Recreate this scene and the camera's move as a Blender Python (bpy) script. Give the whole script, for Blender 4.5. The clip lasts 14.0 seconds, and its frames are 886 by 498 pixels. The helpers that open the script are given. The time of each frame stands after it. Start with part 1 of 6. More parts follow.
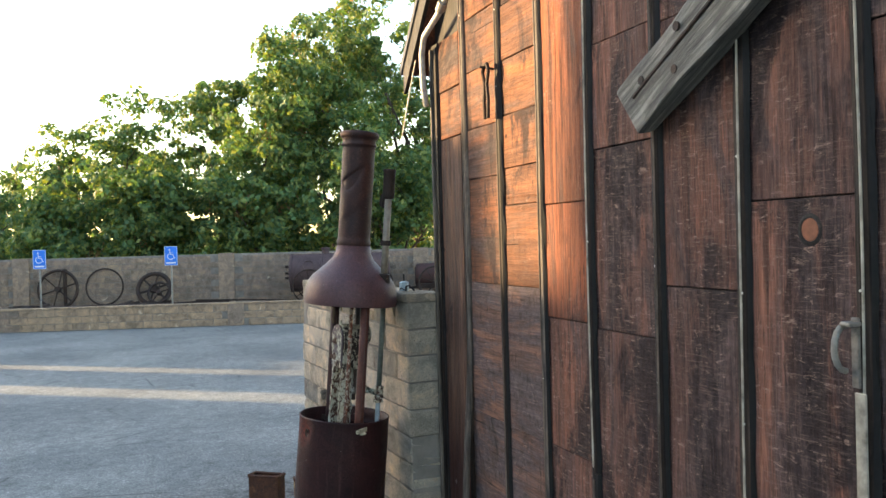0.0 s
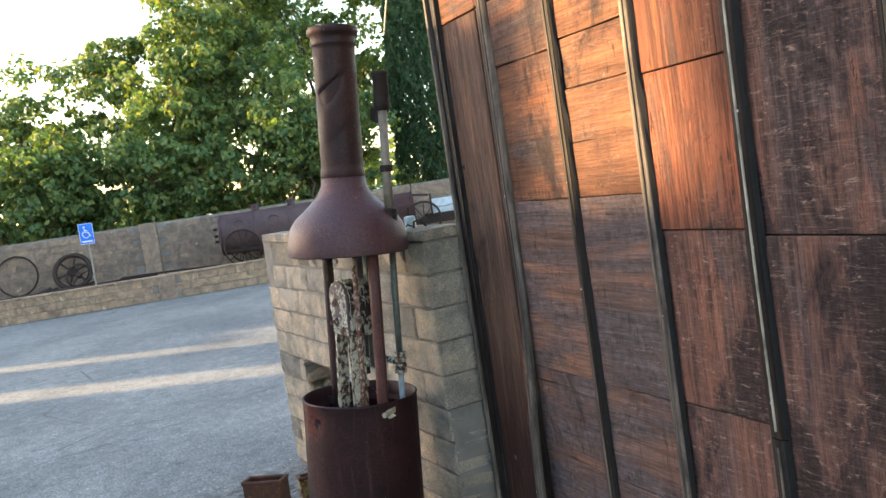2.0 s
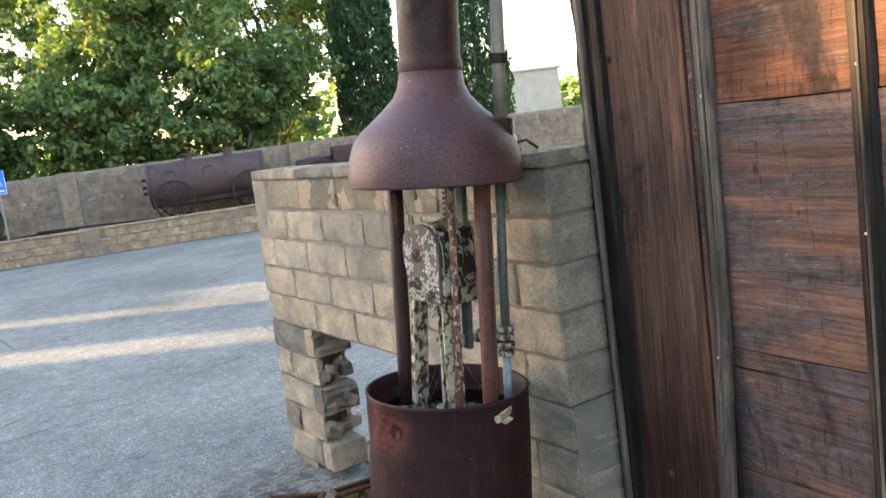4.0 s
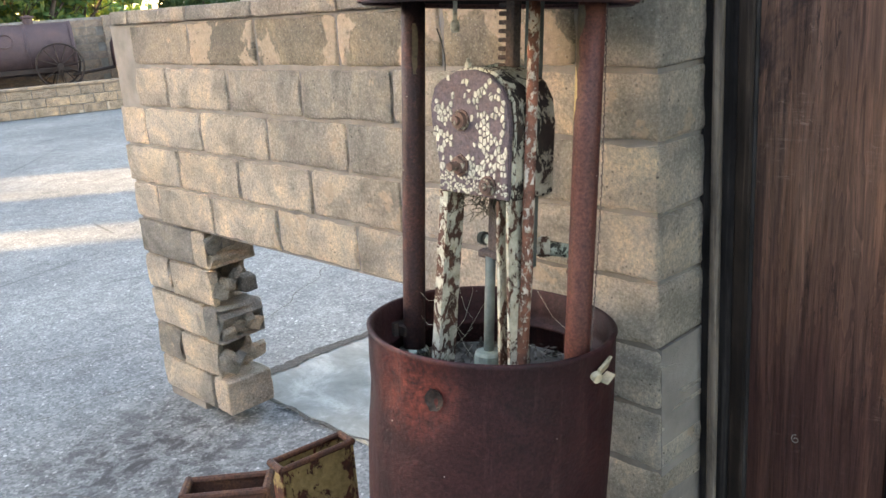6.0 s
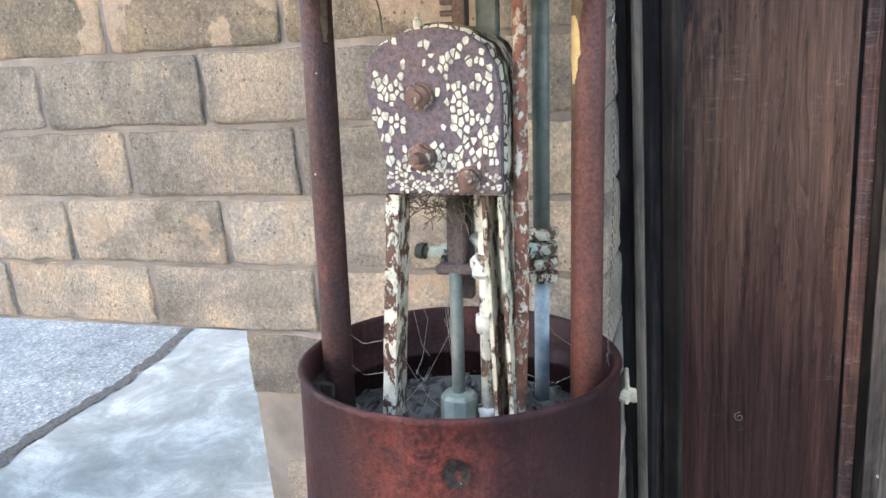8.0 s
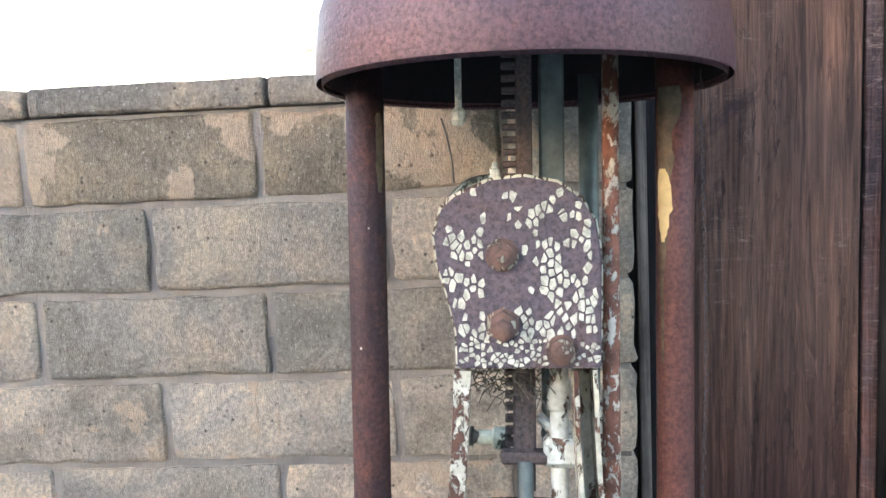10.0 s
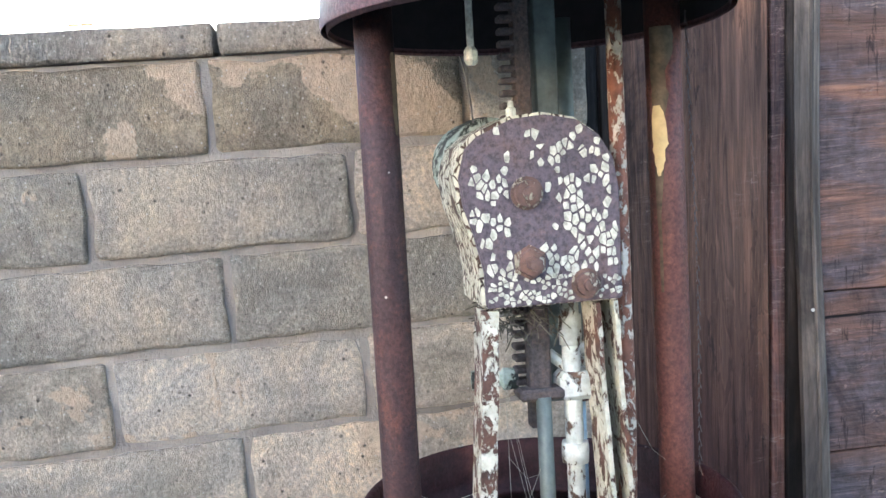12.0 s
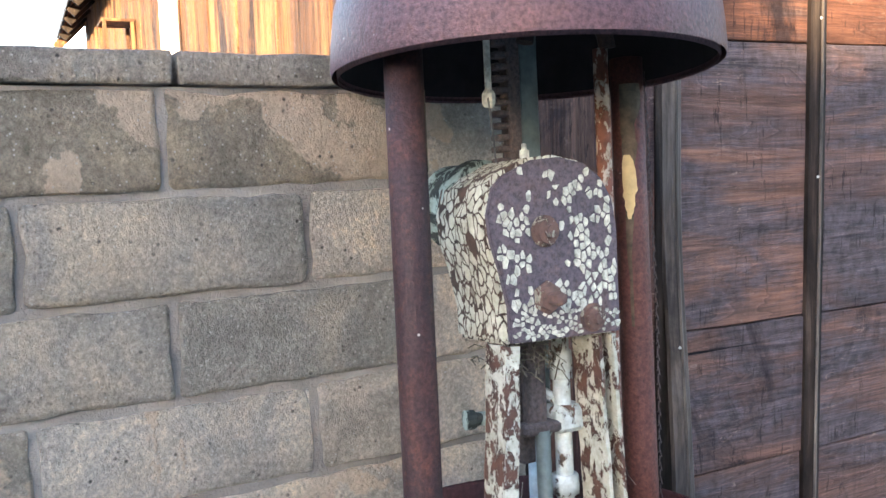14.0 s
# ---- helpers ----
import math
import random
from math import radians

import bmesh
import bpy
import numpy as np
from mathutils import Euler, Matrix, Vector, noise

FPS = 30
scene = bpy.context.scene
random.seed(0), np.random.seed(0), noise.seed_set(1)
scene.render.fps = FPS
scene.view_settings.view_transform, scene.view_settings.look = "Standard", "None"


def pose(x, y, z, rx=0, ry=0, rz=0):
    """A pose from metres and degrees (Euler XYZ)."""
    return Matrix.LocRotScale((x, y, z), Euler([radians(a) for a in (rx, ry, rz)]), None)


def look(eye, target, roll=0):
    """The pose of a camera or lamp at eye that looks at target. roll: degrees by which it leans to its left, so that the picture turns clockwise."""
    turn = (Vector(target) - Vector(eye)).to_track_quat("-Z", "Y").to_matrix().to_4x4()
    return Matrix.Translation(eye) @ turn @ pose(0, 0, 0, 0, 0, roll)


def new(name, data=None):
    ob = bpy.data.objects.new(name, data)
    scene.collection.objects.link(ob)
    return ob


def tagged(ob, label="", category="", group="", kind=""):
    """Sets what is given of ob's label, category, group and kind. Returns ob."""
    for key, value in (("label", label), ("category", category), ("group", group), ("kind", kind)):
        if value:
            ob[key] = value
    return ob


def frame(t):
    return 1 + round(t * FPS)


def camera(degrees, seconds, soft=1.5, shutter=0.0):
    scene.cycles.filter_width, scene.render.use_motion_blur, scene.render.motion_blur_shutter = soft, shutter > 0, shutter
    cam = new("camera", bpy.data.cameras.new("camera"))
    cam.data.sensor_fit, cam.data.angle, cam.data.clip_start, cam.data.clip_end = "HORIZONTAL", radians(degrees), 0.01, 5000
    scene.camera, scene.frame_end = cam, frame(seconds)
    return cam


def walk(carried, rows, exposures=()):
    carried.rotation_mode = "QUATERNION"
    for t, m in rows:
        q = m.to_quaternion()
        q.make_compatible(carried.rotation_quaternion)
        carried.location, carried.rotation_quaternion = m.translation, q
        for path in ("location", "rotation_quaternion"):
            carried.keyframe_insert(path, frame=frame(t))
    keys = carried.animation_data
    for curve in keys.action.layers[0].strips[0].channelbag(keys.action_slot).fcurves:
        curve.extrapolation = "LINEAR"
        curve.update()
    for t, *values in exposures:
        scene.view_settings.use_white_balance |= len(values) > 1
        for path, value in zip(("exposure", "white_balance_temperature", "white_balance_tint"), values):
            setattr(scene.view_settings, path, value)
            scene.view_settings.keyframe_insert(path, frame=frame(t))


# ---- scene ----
cam = camera(54.2, 14.0)
METRES, EYE, TILT, LEAN, TURN = 5.6, 1.914, 0.0, 0.0, -23.2
ROWS = [
    (0.0, 0.0, 0.0, 0.0, -0.02, -0.68, 1.58),
    (0.5, -0.03, 0.037, 0.0005, 0.22, -1.23, 4.48),
    (1.0, -0.0413, 0.0837, -0.0054, 0.52, -1.56, 4.99),
    (1.5, -0.0495, 0.1398, -0.0103, -0.75, -2.97, 6.15),
    (2.0, -0.0785, 0.196, -0.0124, -5.53, -5.05, 8.57),
    (2.5, -0.1034, 0.251, -0.0196, -8.25, -6.31, 8.04),
    (3.0, -0.1289, 0.3074, -0.0227, -7.64, -6.44, 7.35),
    (5.5, -0.2246, 0.5589, -0.0523, -19.57, -14.42, 5.84),
    (6.0, -0.2268, 0.6039, -0.0597, -22.36, -16.25, 4.0),
    (6.5, -0.238, 0.6367, -0.0633, -28.65, -16.63, 3.17),
    (7.0, -0.2541, 0.6693, -0.0658, -37.21, -16.63, 4.02),
    (9.5, -0.2837, 0.7816, -0.0767, -59.5, -13.38, 2.78),
    (10.0, -0.2846, 0.8008, -0.0738, -63.01, -7.47, 2.74),
    (10.5, -0.2871, 0.8257, -0.0723, -68.53, -2.91, 1.21),
    (11.0, -0.2935, 0.8399, -0.0692, -73.03, -3.85, 1.63),
    (11.5, -0.296, 0.8438, -0.0757, -75.09, -6.85, 3.25),
    (12.0, -0.3009, 0.8505, -0.0788, -77.27, -9.82, 3.92),
    (12.5, -0.3131, 0.8636, -0.0795, -79.83, -9.65, 1.93),
    (13.0, -0.3055, 0.8846, -0.081, -84.68, -6.38, 1.83),
    (13.5, -0.3003, 0.9062, -0.0815, -91.03, -5.14, 1.79),
    (14.0, -0.3066, 0.9193, -0.082, -95.98, -6.3, 1.69),
]
EXPOSURES = [(0.0, 2.75, 6900, 14), (2.0, 3.04, 7000, 17), (2.5, 3.21, 6950, 17), (3.0, 3.26, 6950, 16), (5.5, 3.3, 7500, 20), (6.0, 3.7, 7500, 20), (6.5, 3.9, 7350, 20), (7.0, 4.1, 7050, 20), (9.5, 3.95, 6600, 18), (10.0, 3.85, 6400, 18), (10.5, 3.25, 6200, 17), (11.0, 3.4, 6100, 17), (12.0, 3.92, 6100, 17), (12.5, 3.98, 6050, 17), (13.0, 3.82, 6000, 17), (13.5, 3.72, 6000, 17), (14.0, 3.58, 5950, 17)]
walk(cam, [(t, pose(0, 0, EYE, TILT, LEAN, TURN) @ pose(METRES * x, METRES * y, METRES * z, 90 + pitch, roll, yaw)) for t, x, y, z, yaw, pitch, roll in ROWS], EXPOSURES)

# ---- light ----
SKY_STRENGTH = 0.15
SUN_WAY = Vector((-0.757, 0.640, 0.158)).normalized()  # from the place towards the sun
world = bpy.data.worlds.new("sky")
scene.world = world
world.use_nodes = True
wn = world.node_tree.nodes
sky = wn.new("ShaderNodeTexSky")
sky.sky_type, sky.sun_disc = "NISHITA", False
sky.sun_elevation, sky.sun_rotation = math.asin(SUN_WAY.z), math.atan2(SUN_WAY.x, SUN_WAY.y)
sky.air_density, sky.dust_density, sky.ozone_density = 1.0, 1.0, 1.0
world.node_tree.links.new(sky.outputs[0], wn["Background"].inputs[0])
wn["Background"].inputs[1].default_value = SKY_STRENGTH
sun = new("sun", bpy.data.lights.new("sun", "SUN"))
sun.data.energy, sun.data.angle, sun.data.color = 3.0, radians(0.9), (1.0, 0.73, 0.38)
sun.matrix_world = look(SUN_WAY * 60, (0, 0, 0))


# ---- materials ----
class Mat:
    """A node material with short ways to make its nodes."""

    def __init__(self, name, rough=0.8, metal=0.0, spec=0.5):
        self.m = bpy.data.materials.new(name)
        self.m.use_nodes = True
        self.t = self.m.node_tree
        self.b = self.t.nodes["Principled BSDF"]
        self.b.inputs["Roughness"].default_value = rough
        self.b.inputs["Metallic"].default_value = metal
        self.b.inputs["Specular IOR Level"].default_value = spec

    def n(self, kind, **sets):
        node = self.t.nodes.new(kind)
        for k, v in sets.items():
            setattr(node, k, v)
        return node

    def link(self, a, b):
        self.t.links.new(a, b)

    def put(self, sock, v):
        if isinstance(v, bpy.types.NodeSocket):
            self.link(v, sock)
        else:
            sock.default_value = v

    def place(self, scale=(1, 1, 1), shift=True):
        """World-size coordinates of the mesh, shifted from piece to piece."""
        c = self.n("ShaderNodeTexCoord").outputs["Object"]
        mp = self.n("ShaderNodeMapping")
        mp.inputs["Scale"].default_value = scale
        self.link(c, mp.inputs["Vector"])
        if not shift:
            return mp.outputs[0]
        mul = self.n("ShaderNodeMath", operation="MULTIPLY")
        self.link(self.random(), mul.inputs[0])
        mul.inputs[1].default_value = 37.0
        add = self.n("ShaderNodeVectorMath", operation="ADD")
        self.link(mp.outputs[0], add.inputs[0])
        self.link(mul.outputs[0], add.inputs[1])
        return add.outputs[0]

    def random(self):
        return self.n("ShaderNodeObjectInfo").outputs["Random"]

    def island(self):
        return self.n("ShaderNodeNewGeometry").outputs["Random Per Island"]

    def noise(self, vec, scale, detail=4.0, rough=0.55, distort=0.0):
        k = self.n("ShaderNodeTexNoise")
        self.link(vec, k.inputs["Vector"])
        k.inputs["Scale"].default_value, k.inputs["Detail"].default_value = scale, detail
        k.inputs["Roughness"].default_value, k.inputs["Distortion"].default_value = rough, distort
        return k.outputs["Fac"]

    def cells(self, vec, scale, feature="F1", out="Distance"):
        k = self.n("ShaderNodeTexVoronoi", feature=feature)
        self.link(vec, k.inputs["Vector"])
        k.inputs["Scale"].default_value = scale
        return k.outputs[out]

    def ramp(self, fac, *stops):
        k = self.n("ShaderNodeValToRGB")
        e = k.color_ramp.elements
        while len(e) < len(stops):
            e.new(0.5)
        for el, (p, c) in zip(e, stops):
            el.position = p
            el.color = (c, c, c, 1) if isinstance(c, (int, float)) else (*c, 1)
        self.link(fac, k.inputs[0])
        return k.outputs[0]

    def mix(self, fac, a, b, kind="MIX"):
        k = self.n("ShaderNodeMix", data_type="RGBA", blend_type=kind)
        self.put(k.inputs[0], fac)
        for sock, v in ((k.inputs[6], a), (k.inputs[7], b)):
            self.put(sock, (*v, 1) if isinstance(v, tuple) and len(v) == 3 else v)
        return k.outputs[2]

    def math(self, op, a, b=0.0):
        k = self.n("ShaderNodeMath", operation=op)
        self.put(k.inputs[0], a)
        self.put(k.inputs[1], b)
        return k.outputs[0]

    def bump(self, height, dist, strength=1.0, over=None):
        k = self.n("ShaderNodeBump")
        k.inputs["Distance"].default_value, k.inputs["Strength"].default_value = dist, strength
        self.link(height, k.inputs["Height"])
        if over is not None:
            self.link(over, k.inputs["Normal"])
        return k.outputs[0]

    def done(self, colour, normal=None, rough=None):
        self.put(self.b.inputs["Base Color"], (*colour, 1) if isinstance(colour, tuple) else colour)
        if normal is not None:
            self.link(normal, self.b.inputs["Normal"])
        if rough is not None:
            self.put(self.b.inputs["Roughness"], rough)
        return self.m


def mat_asphalt():
    k = Mat("asphalt", 0.85, spec=0.3)
    p = k.place(shift=False)
    grit = k.cells(p, 95, out="Color")
    g = k.ramp(grit, (0.0, (0.105, 0.110, 0.108)), (0.5, (0.19, 0.198, 0.194)), (0.80, (0.25, 0.257, 0.248)), (0.93, (0.36, 0.36, 0.345)), (1.0, (0.60, 0.585, 0.55)))
    big = k.ramp(k.noise(p, 0.5, 5, 0.6), (0.3, (0.66, 0.67, 0.69)), (0.7, (1.28, 1.26, 1.22)))
    c = k.mix(1.0, g, big, "MULTIPLY")
    c = k.mix(0.6, c, k.ramp(k.noise(p, 7.0, 8, 0.75), (0.35, (0.6, 0.6, 0.6)), (0.65, (1.35, 1.35, 1.33))), "MULTIPLY")
    c = k.mix(k.ramp(k.cells(p, 38), (0.05, 0.75), (0.10, 0.0)), c, (0.42, 0.42, 0.41))
    stain_shade = k.ramp(k.noise(p, 2.3, 6, 0.65), (0.60, 0.0), (0.72, 0.55))
    c = k.mix(stain_shade, c, (0.07, 0.07, 0.07))
    crack = k.ramp(k.cells(k.place((1, 1.3, 1), False), 0.42, "DISTANCE_TO_EDGE"), (0.0, 1.0), (0.006, 0.0))
    brk = k.math("MULTIPLY", crack, k.ramp(k.noise(p, 0.9, 3), (0.48, 0.0), (0.56, 0.8)))
    c = k.mix(brk, c, (0.05, 0.05, 0.05))
    far = k.n("ShaderNodeVectorMath", operation="DISTANCE")
    k.link(p, far.inputs[0])
    far.inputs[1].default_value = (1.42, 6.50, 0.0)
    oil = k.math("MULTIPLY", k.ramp(far.outputs["Value"], (0.20, 1.0), (0.75, 0.0)), k.ramp(k.noise(p, 11, 8, 0.75, 0.5), (0.46, 0.0), (0.58, 0.9)))
    c = k.mix(oil, c, (0.045, 0.043, 0.042))
    nrm = k.bump(grit, 0.004, 0.7)
    return k.done(c, nrm)


def mat_concrete():
    k = Mat("pale_concrete", 0.8, spec=0.3)
    p = k.place(shift=False)
    n = k.noise(p, 4.5, 11, 0.72, 0.5)
    c = k.ramp(n, (0.3, (0.17, 0.174, 0.155)), (0.5, (0.26, 0.265, 0.24)), (0.66, (0.44, 0.44, 0.405)))
    c = k.mix(k.ramp(k.noise(p, 60, 3), (0.6, 0.0), (0.75, 0.5)), c, (0.18, 0.18, 0.17))
    return k.done(c, k.bump(k.noise(p, 90, 3), 0.002, 0.6))


def mat_block(name, per_island=False, tones=None, lime=0.0, moss=0.48):
    """Slump block: sandy, pitted, stained; its tones change from block to block; lime is how much pale bloom is left on it."""
    k = Mat(name, 0.92, spec=0.2)
    p = k.place(shift=not per_island)
    r = k.island() if per_island else k.random()
    tones = tones or ((0.40, 0.34, 0.27), (0.32, 0.29, 0.25), (0.45, 0.375, 0.295), (0.30, 0.28, 0.25), (0.47, 0.395, 0.31))
    base = k.ramp(r, *[(j / (len(tones) - 1), t) for j, t in enumerate(tones)])
    cloud = k.ramp(k.noise(p, 5.0, 6, 0.65, 0.6), (0.30, (0.52, 0.54, 0.53)), (0.5, (0.97, 0.97, 0.97)), (0.70, (1.5, 1.38, 1.2)))
    c = k.mix(1.0, base, cloud, "MULTIPLY")
    sand = k.ramp(k.noise(p, 120, 6, 0.85), (0.34, (0.38, 0.37, 0.36)), (0.5, (1.0, 1.0, 1.0)), (0.64, (1.75, 1.75, 1.72)))
    c = k.mix(0.62, c, sand, "MULTIPLY")
    green = k.ramp(k.noise(k.place((1, 0.7, 1.5), not per_island), 3.2, 7, 0.66, 0.6), (0.48, 0.0), (0.66, moss))
    c = k.mix(green, c, k.mix(1.0, (0.152, 0.147, 0.130), k.ramp(k.noise(p, 70, 4, 0.7), (0.3, 0.7), (0.7, 1.35)), "MULTIPLY"))
    bloom = k.ramp(k.noise(p, 4.2, 7, 0.60, 0.3), (0.66 - 0.15 * lime, 0.0), (0.675 - 0.15 * lime, 0.9))
    pale = k.mix(1.0, (0.64, 0.50, 0.36), k.ramp(k.noise(p, 60, 5, 0.7), (0.3, 0.75), (0.7, 1.15)), "MULTIPLY")
    c = k.mix(bloom, c, pale)
    pit = k.ramp(k.cells(p, 62), (0.08, 0.0), (0.22, 1.0))
    pit = k.math("MAXIMUM", pit, k.ramp(k.noise(p, 22, 4), (0.50, 1.0), (0.62, 0.0)))
    c = k.mix(k.math("SUBTRACT", 1.0, pit), c, (0.115, 0.10, 0.082))
    chip = k.ramp(k.cells(p, 85), (0.10, 0.75), (0.17, 0.0))
    c = k.mix(chip, c, (0.62, 0.58, 0.5))
    h = k.math("ADD", k.math("MULTIPLY", pit, 0.6), k.math("ADD", k.noise(p, 170, 5, 0.8), k.math("MULTIPLY", k.noise(p, 22, 7, 0.72), 1.6)))
    h = k.math("ADD", h, k.math("MULTIPLY", bloom, 0.25))
    return k.done(c, k.bump(h, 0.015, 1.0))


def mat_mortar():
    k = Mat("mortar", 0.95, spec=0.2)
    p = k.place(shift=False)
    c = k.ramp(k.noise(p, 8, 6, 0.65), (0.3, (0.17, 0.15, 0.132)), (0.7, (0.32, 0.288, 0.25)))
    return k.done(c, k.bump(k.noise(p, 180, 3, 0.7), 0.004, 0.9))


def mat_wood(name, along, tones=None, worn=0.5, slate=0.5, scorch=0.5, ash=(0.060, 0.046, 0.049), stain_shade=None):
    """Stained barn board: grain along one axis (0 x, 1 y, 2 z), slate-grey and warm bands along the grain, level saw scuffs, run-down stains and splits."""
    k = Mat(name, 0.7, spec=0.10)

    def drawn(fast, slow):
        sc = [fast] * 3
        sc[along] = slow
        return k.place(tuple(sc))

    q = k.place()
    r = k.random()
    tones = tones or ((0.150, 0.052, 0.033), (0.112, 0.046, 0.034), (0.175, 0.062, 0.037), (0.098, 0.044, 0.036), (0.160, 0.056, 0.034))
    base = k.ramp(r, *[(j / (len(tones) - 1), t) for j, t in enumerate(tones)])
    band = k.noise(drawn(4.2, 0.55), 1.5, 6, 0.62, 0.7)
    c = k.mix(1.0, base, k.ramp(band, (0.33, (0.50, 0.48, 0.50)), (0.48, (0.90, 0.88, 0.88)), (0.57, (1.20, 1.10, 1.02)), (0.70, (1.85, 1.55, 1.28))), "MULTIPLY")
    grey = k.ramp(k.noise(drawn(3.4, 0.7), 1.25, 7, 0.66, 1.0), (0.56 - 0.16 * slate, 0.0), (0.68 - 0.16 * slate, 0.85))
    c = k.mix(grey, c, k.mix(1.0, ash, k.ramp(k.noise(q, 30, 6, 0.7), (0.3, 0.5), (0.7, 1.6)), "MULTIPLY"))
    grain = k.noise(drawn(36.0, 1.3), 2.0, 8, 0.75, 1.4)
    c = k.mix(1.0, c, k.ramp(grain, (0.25, (0.36, 0.35, 0.36)), (0.5, (0.95, 0.94, 0.93)), (0.74, (1.85, 1.7, 1.6))), "MULTIPLY")
    rings = k.math("FRACT", k.math("MULTIPLY", k.noise(drawn(6.0, 0.5), 1.6, 4, 0.5, 1.0), 17.0))
    c = k.mix(0.45, c, k.ramp(rings, (0.0, (0.42, 0.42, 0.45)), (0.16, (0.98, 0.97, 0.96)), (0.86, (1.1, 1.08, 1.05)), (0.95, (1.75, 1.65, 1.55)), (1.0, (0.6, 0.6, 0.62))), "MULTIPLY")
    coal = k.ramp(k.noise(k.place((1.0, 1.0, 0.5)), 2.0, 9, 0.72, 0.8), (0.58 - 0.16 * scorch, 0.0), (0.66 - 0.16 * scorch, 0.9))
    c = k.mix(coal, c, k.mix(1.0, (0.020, 0.015, 0.016), k.ramp(k.noise(q, 45, 5, 0.7), (0.3, 0.45), (0.7, 2.2)), "MULTIPLY"))
    drip = k.ramp(k.noise(k.place((16, 16, 0.9)), 1.5, 6, 0.65), (0.55, 0.0), (0.62, 0.6 if along == 2 else 0.15))
    c = k.mix(drip, c, (0.030, 0.020, 0.018))
    dash = k.noise(k.place((11, 11, 190)), 1.0, 7, 0.8, 1.2)
    patch = k.ramp(k.noise(k.place((1.6, 1.6, 1.0)), 1.9, 9, 0.76, 0.7), (0.62 - 0.2 * worn, 0.0), (0.72 - 0.2 * worn, 1.0))
    scuff = k.math("MULTIPLY", k.ramp(dash, (0.52, 0.0), (0.66, 1.0)), patch)
    c = k.mix(k.math("MULTIPLY", scuff, 0.42), c, (0.34, 0.235, 0.19))
    chip = k.math("MULTIPLY", k.ramp(k.noise(k.place((7, 7, 22)), 2.6, 8, 0.8, 0.5), (0.57, 0.0), (0.64, 0.75)), patch)
    c = k.mix(chip, c, (0.36, 0.25, 0.20))
    # Low patch: maroon stain, plus the shade near the foot painted into the colour.
    if stain_shade:
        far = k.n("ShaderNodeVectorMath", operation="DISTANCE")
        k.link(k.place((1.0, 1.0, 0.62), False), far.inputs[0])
        far.inputs[1].default_value = stain_shade
        low_shade = k.ramp(k.math("ADD", far.outputs["Value"], k.math("MULTIPLY", k.noise(drawn(9.0, 1.2), 1.5, 7, 0.7), 0.30)), (0.36, 0.85), (0.58, 0.0))
        c = k.mix(low_shade, c, k.mix(1.0, (0.050, 0.022, 0.019), k.ramp(grain, (0.3, 0.5), (0.7, 1.8)), "MULTIPLY"))
    tick = k.math("MULTIPLY", k.ramp(k.noise(k.place((62, 62, 8)), 1.0, 5, 0.78, 0.4), (0.58, 0.0), (0.64, 0.8)), k.ramp(k.noise(q, 3.1, 6, 0.7), (0.42, 0.0), (0.55, 1.0)))
    c = k.mix(tick, c, (0.026, 0.017, 0.016))
    split = k.ramp(k.noise(drawn(15.0, 0.3), 2.0, 5, 0.6), (0.300, 0.95), (0.318, 0.0))
    c = k.mix(split, c, (0.012, 0.009, 0.008))
    knot = k.ramp(k.cells(q, 2.6), (0.030, 0.9), (0.045, 0.0))
    c = k.mix(knot, c, (0.018, 0.010, 0.008))
    h = k.math("ADD", k.math("MULTIPLY", grain, 0.8), k.math("MULTIPLY", dash, 0.3))
    h = k.math("ADD", h, k.math("ADD", k.math("MULTIPLY", rings, 0.35), k.math("MULTIPLY", k.noise(q, 18, 6, 0.7), 0.8)))
    h = k.math("SUBTRACT", h, k.math("MULTIPLY", split, 1.5))
    return k.done(c, k.bump(h, 0.005, 1.0), k.ramp(band, (0.35, 0.6), (0.65, 0.8)))


def mat_batten(name, dark, mid, pale):
    """Tarred or weathered strip, streaked along its length."""
    k = Mat(name, 0.6, spec=0.15)
    n = k.noise(k.place((30, 30, 1.0)), 2.0, 6, 0.68, 0.4)
    c = k.ramp(n, (0.30, dark), (0.55, mid), (0.80, pale))
    blot = k.ramp(k.noise(k.place((3, 3, 1.2)), 2.2, 7, 0.7, 0.5), (0.42, (0.55, 0.55, 0.57)), (0.6, (1.35, 1.32, 1.28)))
    c = k.mix(1.0, c, blot, "MULTIPLY")
    return k.done(c, k.bump(n, 0.003, 0.8), k.ramp(n, (0.3, 0.5), (0.7, 0.75)))


def mat_grey_timber():
    k = Mat("grey_timber", 0.85, spec=0.25)
    p = k.place((22, 1.2, 22), False)
    n = k.noise(p, 2.2, 7, 0.68, 0.6)
    c = k.ramp(n, (0.28, (0.03, 0.03, 0.028)), (0.5, (0.15, 0.145, 0.13)), (0.70, (0.36, 0.35, 0.31)))
    c = k.mix(k.ramp(k.noise(k.place(shift=False), 5, 4), (0.5, 0.0), (0.65, 0.6)), c, (0.07, 0.072, 0.066))
    return k.done(c, k.bump(n, 0.008, 1.0))


